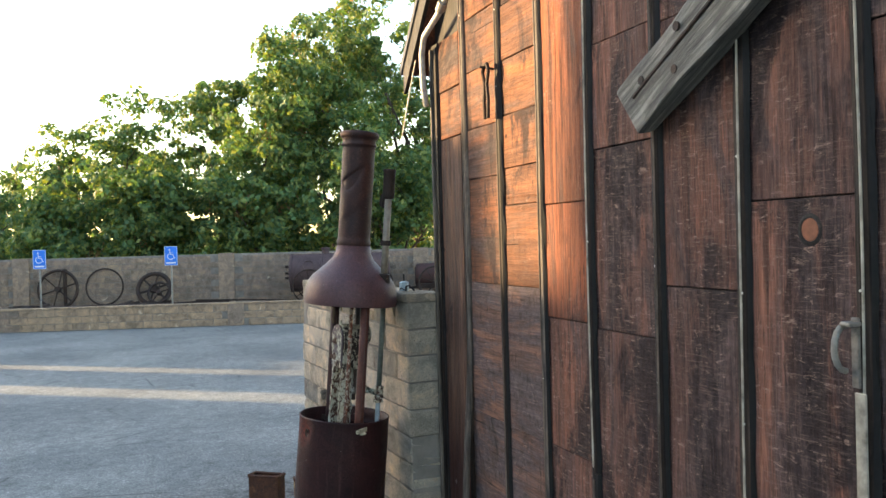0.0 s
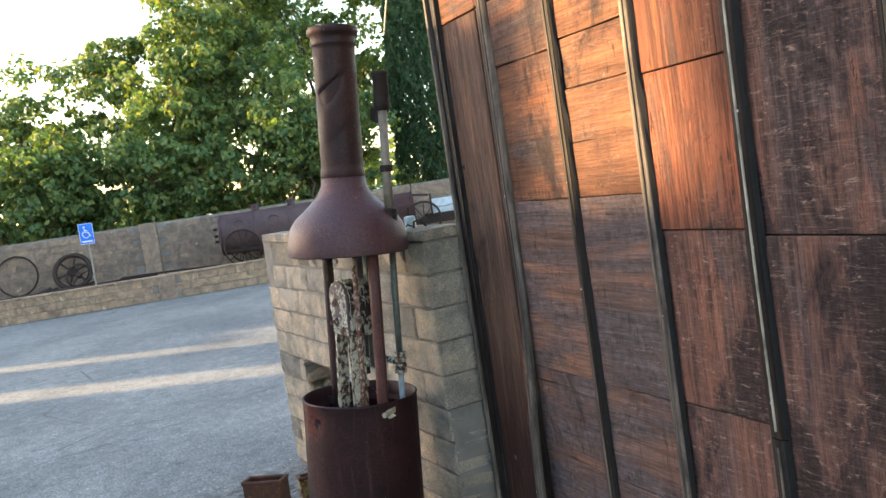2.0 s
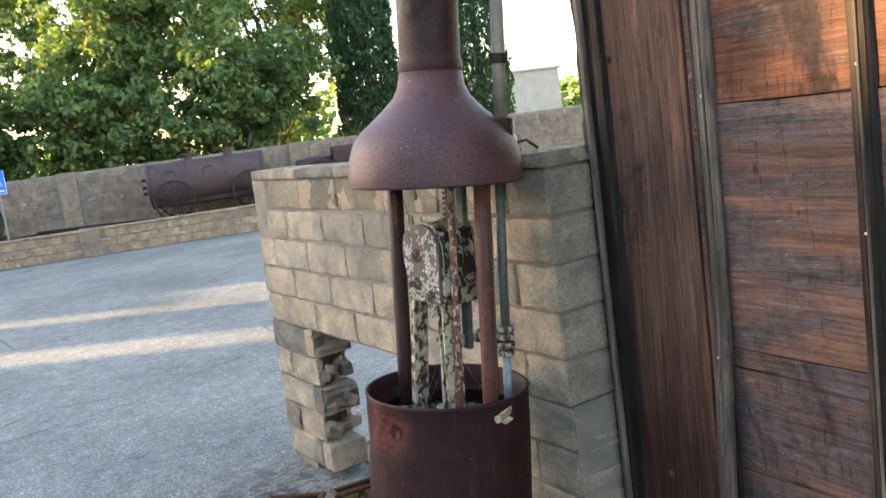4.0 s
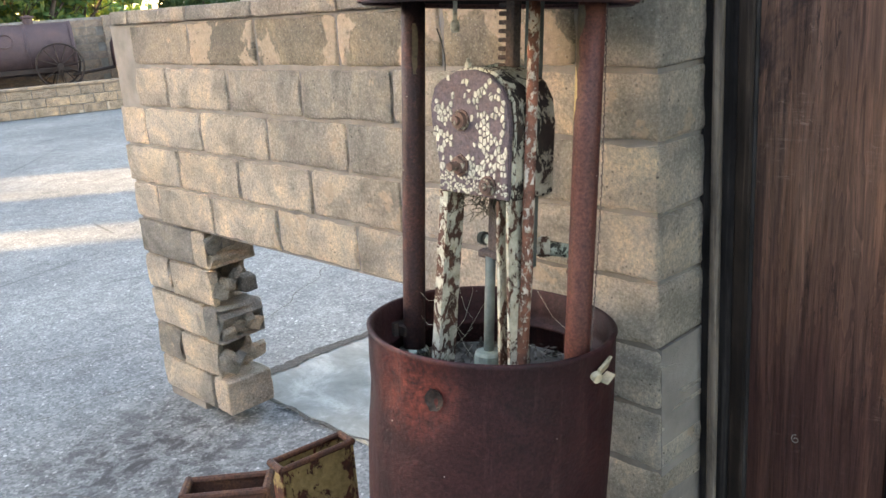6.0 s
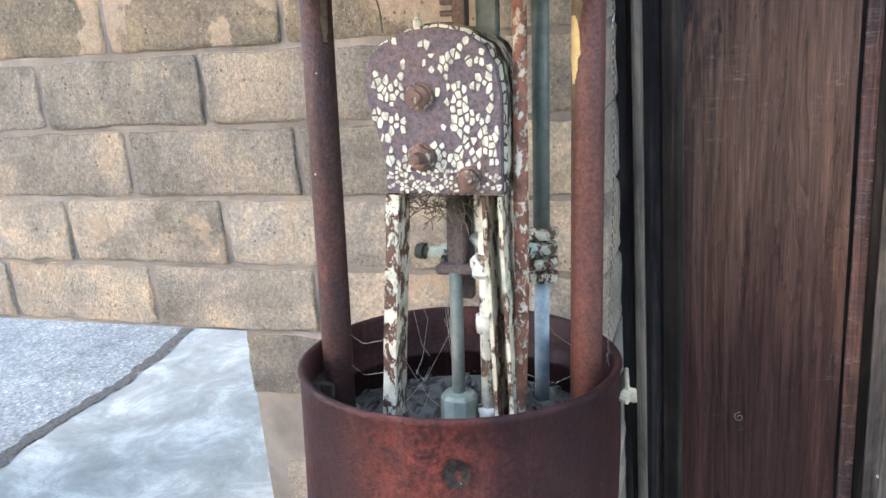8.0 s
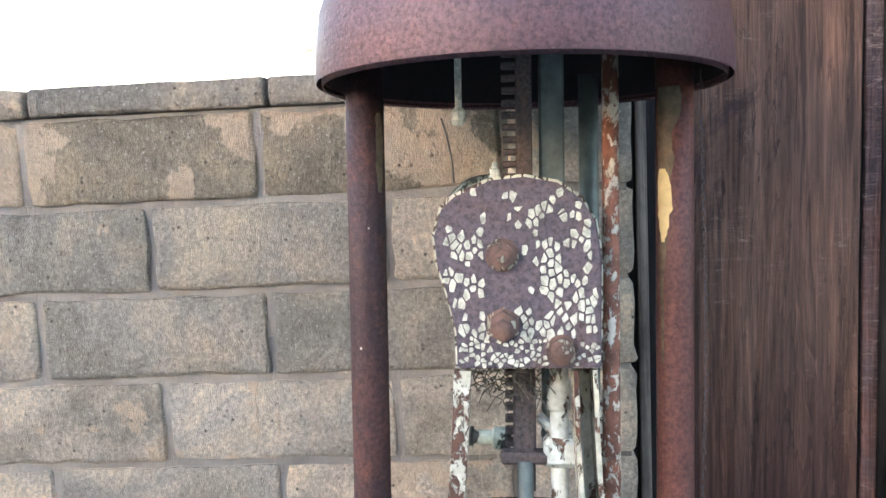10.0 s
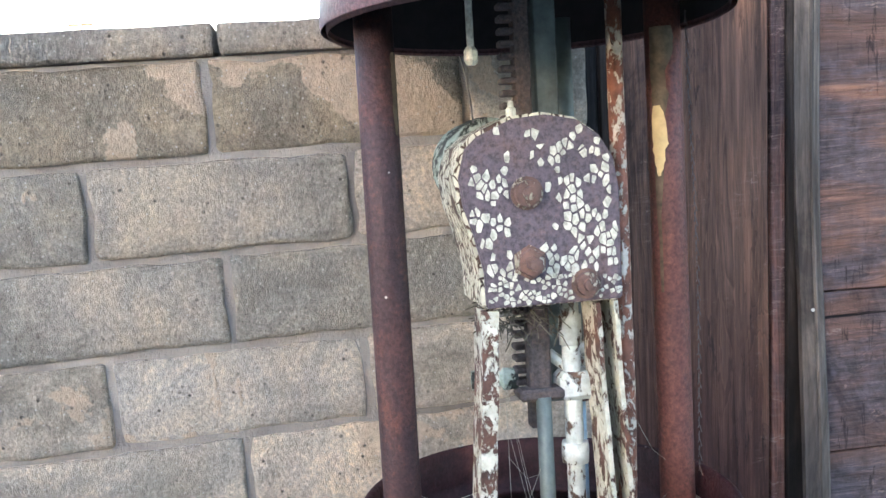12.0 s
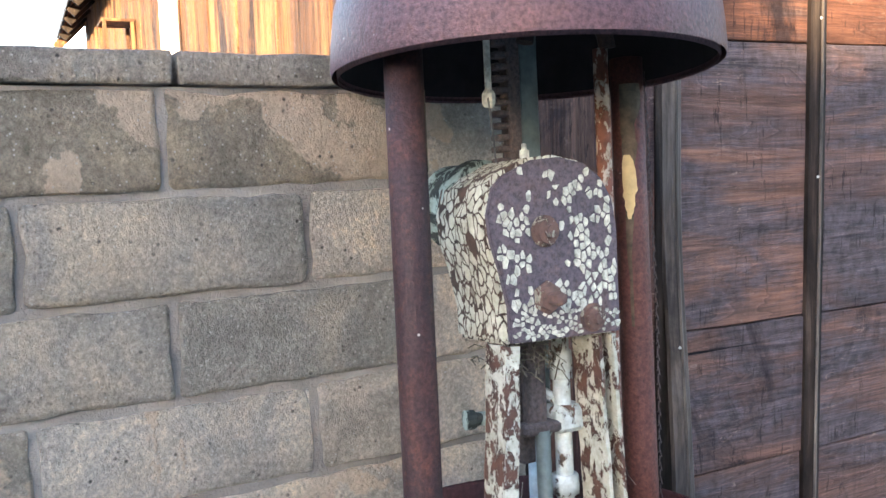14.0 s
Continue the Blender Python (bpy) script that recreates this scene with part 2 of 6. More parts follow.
def mat_rust(name, dark, mid, bright, amount=0.5, scale=6.0, metal=0.25, rough=0.55, streak=1.0):
    """Rusted sheet or pipe: a dark skin, rust blooms, run-down streaks and pitting."""
    k = Mat(name, rough, metal, 0.4)
    p = k.place()
    s = k.place((1, 1, 0.18))
    n1 = k.noise(p, scale, 7, 0.66, 0.5)
    n2 = k.noise(s, scale * 3.0, 5, 0.6)
    c = k.ramp(n1, (0.3, dark), (0.52, mid), (0.80, bright))
    c = k.mix(k.math("MULTIPLY", k.ramp(n2, (0.52, 0.0), (0.72, 0.75)), streak), c, mid)
    c = k.mix(k.ramp(k.noise(p, scale * 1.4, 8, 0.72, 0.3), (0.66 - 0.16 * amount, 0.0), (0.76 - 0.16 * amount, 0.8)), c, bright)
    mottle = k.ramp(k.noise(p, 65, 6, 0.75), (0.52, 0.0), (0.68, 0.45))
    c = k.mix(mottle, c, bright)
    speck = k.noise(p, 170, 3, 0.7)
    c = k.mix(0.9, c, k.ramp(speck, (0.35, (0.6, 0.6, 0.6)), (0.5, (1, 1, 1)), (0.7, (1.5, 1.45, 1.4))), "MULTIPLY")
    c = k.mix(k.ramp(k.cells(p, 26), (0.030, 0.8), (0.055, 0.0)), c, (0.55, 0.5, 0.45))
    h = k.math("ADD", k.math("MULTIPLY", n1, 1.4), k.math("MULTIPLY", speck, 0.5))
    return k.done(c, k.bump(h, 0.004, 0.7), k.ramp(n1, (0.35, rough), (0.7, min(1.0, rough + 0.25))))


def mat_drum():
    """Maroon drum skin, blotched and pitted, with a red rust bloom round the torn hole."""
    k = Mat("maroon_drum", 0.6, 0.05, 0.22)
    p = k.place(shift=False)
    n1 = k.noise(p, 5.0, 8, 0.68, 0.6)
    c = k.ramp(n1, (0.28, (0.011, 0.006, 0.007)), (0.46, (0.027, 0.0105, 0.0115)), (0.62, (0.046, 0.0165, 0.016)), (0.80, (0.080, 0.032, 0.027)))
    far = k.n("ShaderNodeVectorMath", operation="DISTANCE")
    k.link(p, far.inputs[0])
    far.inputs[1].default_value = (-0.235, -0.02, 0.865)
    near = k.ramp(far.outputs["Value"], (0.02, 1.0), (0.12, 0.0))
    red = k.math("MULTIPLY", near, k.ramp(k.noise(p, 22, 8, 0.75, 0.4), (0.40, 0.0), (0.56, 1.0)))
    c = k.mix(red, c, (0.165, 0.040, 0.028))
    run = k.ramp(k.noise(k.place((1, 1, 0.1), False), 28, 5, 0.65), (0.55, 0.0), (0.72, 0.55))
    c = k.mix(run, c, (0.10, 0.045, 0.04))
    speck = k.noise(p, 120, 4, 0.75)
    c = k.mix(0.8, c, k.ramp(speck, (0.32, (0.5, 0.5, 0.5)), (0.5, (1, 1, 1)), (0.7, (1.7, 1.6, 1.55))), "MULTIPLY")
    c = k.mix(k.ramp(k.cells(p, 21), (0.028, 0.8), (0.045, 0.0)), c, (0.5, 0.44, 0.4))
    h = k.math("ADD", k.math("MULTIPLY", n1, 1.6), k.math("MULTIPLY", speck, 0.5))
    return k.done(c, k.bump(h, 0.005, 0.8), k.ramp(n1, (0.35, 0.42), (0.7, 0.7)))


def mat_flaky(name, under, paint, share=0.5, scale=55.0, crazed=True):
    """Metal with a coat of paint left in ragged islands, crazed into flakes or not."""
    k = Mat(name, 0.7, 0.05, 0.35)
    p = k.place((1, 1, 0.62))
    warp_n = k.n("ShaderNodeTexNoise")
    k.link(p, warp_n.inputs["Vector"])
    warp_n.inputs["Scale"].default_value = scale * 0.8
    off = k.n("ShaderNodeVectorMath", operation="MULTIPLY_ADD")
    k.link(warp_n.outputs["Color"], off.inputs[0])
    off.inputs[1].default_value = (0.016, 0.016, 0.016)
    k.link(p, off.inputs[2])
    left = k.ramp(k.noise(p, scale * 0.3, 8, 0.72, 0.4), (0.57 - 0.25 * share, 0.0), (0.59 - 0.25 * share, 1.0))
    flake = left
    if crazed:
        edge = k.ramp(k.cells(off.outputs[0], scale, "DISTANCE_TO_EDGE"), (0.05, 0.0), (0.09, 1.0))
        drop = k.ramp(k.cells(off.outputs[0], scale, out="Color"), (0.82, 1.0), (0.84, 0.0))
        flake = k.math("MULTIPLY", k.math("MULTIPLY", edge, left), drop)
    n = k.noise(k.place(), 30, 6, 0.7)
    u = k.mix(1.0, under, k.ramp(n, (0.3, (0.4, 0.4, 0.4)), (0.7, (1.8, 1.5, 1.25))), "MULTIPLY")
    w = k.mix(1.0, paint, k.ramp(k.noise(k.place(), 45, 5, 0.7), (0.3, (0.62, 0.6, 0.52)), (0.7, (1.2, 1.2, 1.17))), "MULTIPLY")
    c = k.mix(flake, u, w)
    h = k.math("ADD", flake, k.math("MULTIPLY", n, 0.4))
    return k.done(c, k.bump(h, 0.0025, 1.0))


def mat_plain(name, colour, rough=0.6, metal=0.0, scale=30.0, depth=0.35):
    k = Mat(name, rough, metal, 0.4)
    p = k.place()
    c = k.mix(1.0, colour, k.ramp(k.noise(p, scale, 5, 0.65), (0.3, 1.0 - depth), (0.7, 1.0 + depth)), "MULTIPLY")
    return k.done(c, k.bump(k.noise(p, scale * 4, 3), 0.001, 0.4))


def mat_leaf(name, a, b, c3):
    k = Mat(name, 0.5, spec=0.3)
    col = k.ramp(k.island(), (0.0, a), (0.5, b), (1.0, c3))
    k.b.inputs["Base Color"].default_value = (*a, 1)
    k.link(col, k.b.inputs["Base Color"])
    tr = k.n("ShaderNodeBsdfTranslucent")
    k.link(k.mix(1.0, col, (1.6, 1.5, 0.5), "MULTIPLY"), tr.inputs["Color"])
    mx = k.n("ShaderNodeMixShader")
    mx.inputs[0].default_value = 0.4
    k.link(k.b.outputs[0], mx.inputs[1])
    k.link(tr.outputs[0], mx.inputs[2])
    k.link(mx.outputs[0], k.t.nodes["Material Output"].inputs["Surface"])
    return k.m


ASPHALT, CONCRETE, MORTAR = mat_asphalt(), mat_concrete(), mat_mortar()
BLOCK = mat_block("slump_block")
BLOCK_FAR = mat_block("slump_block_far", True, ((0.29, 0.215, 0.168), (0.265, 0.20, 0.162), (0.325, 0.24, 0.178), (0.245, 0.19, 0.155)), 0.0, 0.2)
BLOCK_PLANTER = mat_block("planter_block", False, ((0.40, 0.285, 0.195), (0.345, 0.25, 0.18), (0.44, 0.315, 0.215)), 0.1, 0.12)
BLOCK_GREY = mat_block("slump_block_grey", False, ((0.37, 0.335, 0.28), (0.43, 0.382, 0.318), (0.355, 0.325, 0.28)), 0.0)
BLOCK_TAN = mat_block("slump_block_tan", False, ((0.56, 0.475, 0.375), (0.60, 0.51, 0.405), (0.55, 0.49, 0.41)), 0.25)
BLOCK_LIME = mat_block("slump_block_limed", False, ((0.29, 0.25, 0.19), (0.34, 0.285, 0.21)), 0.85)
WOOD_V = mat_wood("barn_board_upright", 2, ((0.165, 0.070, 0.048), (0.135, 0.060, 0.044), (0.185, 0.078, 0.050), (0.122, 0.056, 0.043)), 0.6, 0.38, 0.42)
WOOD_D = mat_wood("barn_board_dark", 2, ((0.158, 0.084, 0.068), (0.132, 0.078, 0.067), (0.174, 0.088, 0.068), (0.142, 0.078, 0.064)), 1.1, 0.55, 0.54, (0.074, 0.057, 0.058))
WOOD_H = mat_wood("barn_board_level", 1, ((0.160, 0.078, 0.050), (0.138, 0.071, 0.048), (0.195, 0.092, 0.054), (0.147, 0.076, 0.051)), 0.45, 0.42, 0.34, (0.075, 0.058, 0.058))
WOOD_L = mat_wood("barn_board_slate", 1, ((0.160, 0.098, 0.080), (0.138, 0.090, 0.078), (0.195, 0.113, 0.084), (0.130, 0.090, 0.081)), 0.6, 0.82, 0.2, (0.090, 0.078, 0.085))
WOOD_X = mat_wood("barn_board_side", 2, ((0.16, 0.085, 0.042), (0.21, 0.12, 0.056), (0.14, 0.082, 0.05), (0.24, 0.135, 0.064)), 0.4, 0.2, 0.3)
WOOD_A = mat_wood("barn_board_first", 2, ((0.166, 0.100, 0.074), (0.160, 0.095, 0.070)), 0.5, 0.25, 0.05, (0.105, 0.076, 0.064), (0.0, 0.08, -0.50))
PALE_EDGE = mat_plain("worn_pale_and_highlight", (0.34, 0.31, 0.25), 0.6, 0.0, 14.0, 0.6)
BATTEN = mat_batten("dark_batten", (0.010, 0.008, 0.007), (0.029, 0.021, 0.017), (0.11, 0.083, 0.066))
BATTEN_PALE = mat_batten("weathered_batten", (0.045, 0.036, 0.031), (0.138, 0.114, 0.095), (0.29, 0.25, 0.205))
BLACK = mat_batten("black_trim", (0.010, 0.009, 0.009), (0.024, 0.022, 0.022), (0.085, 0.078, 0.072))
FLANK_BLACK = mat_plain("flank_black", (0.006, 0.005, 0.005), 0.7, 0.0, 40.0, 0.5)
NAIL = mat_plain("bright_nail", (0.62, 0.60, 0.55), 0.4, 0.3, 20.0, 0.2)
TIMBER = mat_grey_timber()
DRUM = mat_drum()
BELL = mat_rust("purple_rust", (0.068, 0.038, 0.044), (0.108, 0.056, 0.060), (0.18, 0.082, 0.066), 0.25, 3.0, 0.2, 0.45)
POST = mat_rust("post_rust", (0.022, 0.013, 0.015), (0.046, 0.022, 0.022), (0.125, 0.045, 0.030), 0.40, 7.0, 0.2, 0.55)
POST_RED = mat_rust("post_red", (0.058, 0.025, 0.023), (0.112, 0.042, 0.033), (0.175, 0.066, 0.046), 0.3, 4.0, 0.1, 0.5)
DARK_IRON = mat_rust("dark_iron", (0.018, 0.014, 0.013), (0.04, 0.028, 0.024), (0.10, 0.05, 0.03), 0.3, 8.0, 0.4, 0.6)
TANK = mat_rust("tank_rust", (0.046, 0.028, 0.031), (0.084, 0.054, 0.056), (0.135, 0.082, 0.074), 0.4, 2.0, 0.2, 0.6)
PLATE = mat_rust("plate_metal", (0.078, 0.062, 0.072), (0.108, 0.085, 0.096), (0.16, 0.10, 0.085), 0.2, 11.0, 0.2, 0.6)
FLAKY = mat_flaky("flaking_cream", (0.075, 0.052, 0.042), (0.60, 0.57, 0.46), 0.9, 78.0)
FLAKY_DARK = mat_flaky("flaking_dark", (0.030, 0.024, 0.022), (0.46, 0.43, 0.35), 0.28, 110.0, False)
PEELING = mat_flaky("peeling_white", (0.085, 0.048, 0.038), (0.55, 0.53, 0.45), 0.32, 190.0, False)
WHITE_PEEL = mat_flaky("peeling_blue_white", (0.12, 0.085, 0.065), (0.58, 0.62, 0.60), 0.6, 160.0, False)
FLAKY_RUST = mat_flaky("flaking_rust_pipe", (0.18, 0.085, 0.06), (0.58, 0.50, 0.42), 0.22, 210.0, False)
LEG_RUST = mat_flaky("flaking_brown_leg", (0.085, 0.046, 0.034), (0.52, 0.49, 0.40), 0.42, 150.0, False)
FLAKY_GREEN = mat_flaky("flaking_green", (0.035, 0.045, 0.042), (0.40, 0.46, 0.40), 0.35, 90.0, False)
RACK = mat_rust("rack_steel", (0.055, 0.046, 0.046), (0.105, 0.085, 0.080), (0.17, 0.105, 0.075), 0.4, 12.0, 0.2, 0.65)
PALE_GREEN = mat_plain("pale_green_paint", (0.21, 0.255, 0.22), 0.6, 0.1)
GREY_GREEN = mat_plain("grey_green_pipe", (0.13, 0.155, 0.14), 0.55, 0.2)
CREAM = mat_plain("cream_flake", (0.47, 0.45, 0.36), 0.75, 0.0, 90.0, 0.55)
GALV = mat_plain("galvanised_pipe", (0.27, 0.255, 0.23), 0.5, 0.3)
DIRT = mat_plain("leaf_litter", (0.075, 0.068, 0.058), 0.95, 0.0, 60.0, 0.7)
NEST = mat_plain("dry_stalks", (0.13, 0.115, 0.085), 0.9, 0.0, 40.0, 0.6)
SOIL = mat_plain("planter_soil", (0.10, 0.085, 0.065), 0.95, 0.0, 6.0, 0.6)
BLUE = mat_plain("sign_blue", (0.02, 0.19, 0.72), 0.4, 0.0, 5.0, 0.08)
WHITE = mat_plain("sign_white", (0.75, 0.77, 0.80), 0.5, 0.0, 5.0, 0.08)
STUCCO = mat_plain("beige_stucco", (0.42, 0.37, 0.32), 0.9, 0.0, 3.0, 0.12)
ROOFING = mat_plain("dark_roofing", (0.05, 0.055, 0.065), 0.8, 0.0, 6.0, 0.3)
BARK = mat_plain("bark", (0.075, 0.055, 0.042), 0.9, 0.0, 14.0, 0.5)
LEAF = mat_leaf("broad_leaf", (0.050, 0.112, 0.052), (0.095, 0.172, 0.064), (0.21, 0.24, 0.066))
LEAF_DRY = mat_leaf("dry_leaf", (0.20, 0.12, 0.06), (0.26, 0.17, 0.09), (0.15, 0.11, 0.05))
CYPRESS = mat_leaf("cypress_leaf", (0.028, 0.070, 0.036), (0.045, 0.095, 0.046), (0.065, 0.115, 0.055))


# ---- mesh helpers ----
def mesh_of(bm, material, smooth=False):
    me = bpy.data.meshes.new("mesh")
    bm.to_mesh(me)
    bm.free()
    me.materials.append(material)
    if smooth:
        me.shade_smooth()
    return me


def part(name, bm, material, parent, label="", smooth=False):
    """One mesh object under a thing or a part, given in the thing's own space."""
    me = bm if isinstance(bm, bpy.types.Mesh) else mesh_of(bm, material, smooth)
    ob = new(name, me)
    ob.parent = parent
    if label:
        ob["label"] = label
    return ob


def thing(name, label, category, m=None, group="", kind=""):
    ob = tagged(new(name), label, category, group, kind)
    if m is not None:
        ob.matrix_world = m
    return ob


def structure(name, label, category, m=None):
    return thing(name, label, category, m, kind="structure")


def box(sx, sy, sz, at=(0, 0, 0), bevel=0.0, seg=1, bm=None, turn=None):
    """A box with its middle at the given place."""
    b = bmesh.new()
    bmesh.ops.create_cube(b, size=1.0)
    bmesh.ops.scale(b, vec=(sx, sy, sz), verts=b.verts)
    if bevel:
        bmesh.ops.bevel(b, geom=b.edges[:], offset=bevel, segments=seg, affect="EDGES", profile=0.6)
    if turn is not None:
        bmesh.ops.transform(b, matrix=turn, verts=b.verts)
    bmesh.ops.translate(b, vec=at, verts=b.verts)
    return join(bm, b)


def join(bm, b):
    if bm is None:
        return b
    me = bpy.data.meshes.new("tmp")
    b.to_mesh(me)
    b.free()
    bm.from_mesh(me)
    bpy.data.meshes.remove(me)
    return bm


def lathe(profile, n=32, bm=None, at=(0, 0, 0), turn=None, closed=False):
    """A turned shape from (radius, height) pairs, round z."""
    b = bmesh.new()
    rings = []
    for r, z in profile:
        if r < 1e-6:
            rings.append([b.verts.new((0, 0, z))])
        else:
            rings.append([b.verts.new((r * math.cos(2 * math.pi * i / n), r * math.sin(2 * math.pi * i / n), z)) for i in range(n)])
    if closed:
        rings.append(rings[0])
    for p, q in zip(rings, rings[1:]):
        for i in range(n):
            j = (i + 1) % n
            f = [p[i % len(p)], p[j % len(p)], q[j % len(q)], q[i % len(q)]]
            f = list(dict.fromkeys(f))
            if len(f) > 2:
                b.faces.new(f)
    bmesh.ops.recalc_face_normals(b, faces=b.faces)
    if turn is not None:
        bmesh.ops.transform(b, matrix=turn, verts=b.verts)
    bmesh.ops.translate(b, vec=at, verts=b.verts)
    return join(bm, b)


def tube(points, r, n=12, bm=None, cap=True):
    """A round bar along points; r is one radius or one a point."""
    b = bmesh.new()
    pts = [Vector(p) for p in points]
    rad = r if isinstance(r, (list, tuple)) else [r] * len(pts)
    rings, up = [], None
    for i, p in enumerate(pts):
        d = (pts[min(i + 1, len(pts) - 1)] - pts[max(i - 1, 0)]).normalized()
        if up is None:
            up = d.orthogonal().normalized()
        up = (up - d * up.dot(d)).normalized()
        side = d.cross(up)
        rings.append([b.verts.new(p + rad[i] * (math.cos(2 * math.pi * a / n) * up + math.sin(2 * math.pi * a / n) * side)) for a in range(n)])
    for p, q in zip(rings, rings[1:]):
        for i in range(n):
            b.faces.new((p[i], p[(i + 1) % n], q[(i + 1) % n], q[i]))
    if cap:
        b.faces.new(rings[0][::-1])
        b.faces.new(rings[-1])
    bmesh.ops.recalc_face_normals(b, faces=b.faces)
    return join(bm, b)


def prism(outline, depth, bm=None, bevel=0.0):
    """A plate cut to an outline in y and z, from x = 0 to x = depth."""
    b = bmesh.new()
    f = b.faces.new([b.verts.new((0, y, z)) for y, z in outline])
    out = bmesh.ops.extrude_face_region(b, geom=[f])
    bmesh.ops.translate(b, vec=(depth, 0, 0), verts=[v for v in out["geom"] if isinstance(v, bmesh.types.BMVert)])
    bmesh.ops.recalc_face_normals(b, faces=b.faces)
    if bevel:
        bmesh.ops.bevel(b, geom=[e for e in b.edges if len(e.link_faces) == 2 and e.calc_face_angle(0) > 0.7], offset=bevel, segments=2, affect="EDGES")
    return join(bm, b)


def rough_block(sx, sy, sz, rng, bevel=0.009, wob=0.0055):
    """A slump block: a box with rounded, sagging, chipped edges and a slightly uneven face."""
    b = bmesh.new()
    bmesh.ops.create_cube(b, size=1.0)
    bmesh.ops.scale(b, vec=(sx, sy, sz), verts=b.verts)
    for axis, size, step in ((1, sy, 0.045), (2, sz, 0.04)):
        cuts = max(1, min(9, int(size / step)))
        bmesh.ops.subdivide_edges(b, edges=[e for e in b.edges if abs((e.verts[0].co - e.verts[1].co)[axis]) > size * 0.9], cuts=cuts, use_grid_fill=True)
    bmesh.ops.bevel(b, geom=[e for e in b.edges if e.calc_face_angle(0) > 0.5], offset=bevel, segments=2, affect="EDGES", profile=0.5)
    seed = Vector((rng.uniform(0, 50), rng.uniform(0, 50), rng.uniform(0, 50)))
    for v in b.verts:
        rim = max(abs(v.co.y) / sy, abs(v.co.z) / sz) > 0.44
        d = Vector(noise.noise_vector(v.co * 24 + seed)) + 0.7 * Vector(noise.noise_vector(v.co * 70 + seed))
        v.co += d * wob * (1.0 if rim else 0.35)
        if abs(v.co.x) > sx * 0.4:
            v.co.x += math.copysign(0.004 * (1 - (2 * v.co.z / sz) ** 2) - 0.004 * (v.co.z / sz), v.co.x)
    return b


# ---- ground ----
bmg = bmesh.new()
bmesh.ops.create_grid(bmg, x_segments=40, y_segments=40, size=600)
ground = tagged(new("ground", mesh_of(bmg, ASPHALT)), "worn grey asphalt car park with fine cracks and pale grit", "ground", kind="structure")
slab = structure("concrete_slab", "pale weathered concrete slab behind the broken block wall", "slab")
part("slab", box(2.4, 2.27, 0.10, (3.15, 5.60, -0.038), 0.006), CONCRETE, slab)

# ---- block wall beside the barn ----
WALL_X, WALL_T, WALL_Y0, BLK_L, BLK_H, BLK_TOP = 1.722, 0.20, 4.535, 0.4065, 0.152, 1.560
block_wall = structure("wall_block", "low tan and grey slump-block wall with a broken opening at its foot", "wall")
rng = random.Random(4)
core = bmesh.new()
box(WALL_T - 0.009, 2.40, 0.76, (WALL_X + WALL_T / 2, 5.75, 1.18), 0, bm=core)
box(WALL_T - 0.009, 0.80, 0.80, (WALL_X + WALL_T / 2, 4.94, 0.40), 0, bm=core)
box(WALL_T - 0.03, 0.28, 0.80, (WALL_X + WALL_T / 2, 6.83, 0.40), 0, bm=core)
part("mortar", core, MORTAR, block_wall, "grey recessed mortar joints")
for course in range(10):
    z = BLK_TOP - BLK_H * (course + 0.5)
    y, end = WALL_Y0, 6.98 if course > 1 else 6.80
    first = True
    while y < end - 0.03:
        ln = 0.21 if first and course % 2 == 0 else BLK_L
        first = False
        y1 = min(y + ln, end)
        if end - y1 < 0.09:
            y1 = end
        a, b2 = y, y1
        if course >= 5:
            ragged = (6.45, 6.475, 6.44, 6.50, 6.45)[course - 5]
            right = (5.35, 5.16, 5.30, 5.14, 5.35)[course - 5]
            if a >= right - 0.02 and b2 <= ragged + 0.02:
                y = y1
                continue
            if a < right < b2:
                b2 = right
            if a < ragged < b2:
                a = ragged
        if b2 - a > 0.05:
            hollow = course in (6, 8) and a > 6.4 and a < 6.6
            bmk = rough_block(WALL_T, b2 - a - 0.011, BLK_H - 0.011, rng)
            for v in bmk.verts:
                if course >= 5 and a > 6.4 and v.co.y < -(b2 - a) * 0.42 and course < 9:
                    v.co.y += rng.uniform(-0.022, 0.03)
                    v.co.x *= rng.uniform(0.9, 1.0)
            if course == 0:
                skin = BLOCK_LIME if 4.7 < (a + b2) / 2 < 6.4 else BLOCK
            elif course in (1, 2):
                skin = BLOCK_GREY if (a + b2) / 2 < 6.0 else BLOCK_TAN
            else:
                skin = BLOCK_TAN if rng.random() < 0.7 else BLOCK
            if a < WALL_Y0 + 0.01:
                skin = BLOCK_TAN
            if hollow:
                # a broken hollow block: its two face shells stand proud of the web between them
                for side, cut in ((-1, 0.0), (1, 0.05)):
                    shell = rough_block(0.042, b2 - a - 0.011 - cut, BLK_H - 0.011, rng, 0.008)
                    for v in shell.verts:
                        if v.co.y < -(b2 - a) * 0.3:
                            v.co.y += 0.05 * noise.noise(Vector((v.co.z * 30, course, side))) + rng.uniform(-0.006, 0.006)
                            v.co.x *= 0.7
                    sh = part("face_shell", shell, skin, block_wall)
                    sh.location = (WALL_X + WALL_T / 2 + side * 0.079, (a + b2 + cut) / 2, z)
                bmesh.ops.scale(bmk, vec=(0.56, 0.45, 1.0), verts=bmk.verts)
                bmesh.ops.translate(bmk, vec=(0, (b2 - a) * 0.27, 0), verts=bmk.verts)
            blk = part("block", bmk, skin, block_wall)
            blk.location = (WALL_X + WALL_T / 2 + rng.uniform(-0.003, 0.003), (a + b2) / 2, z)
        y = y1
y = WALL_Y0 - 0.005
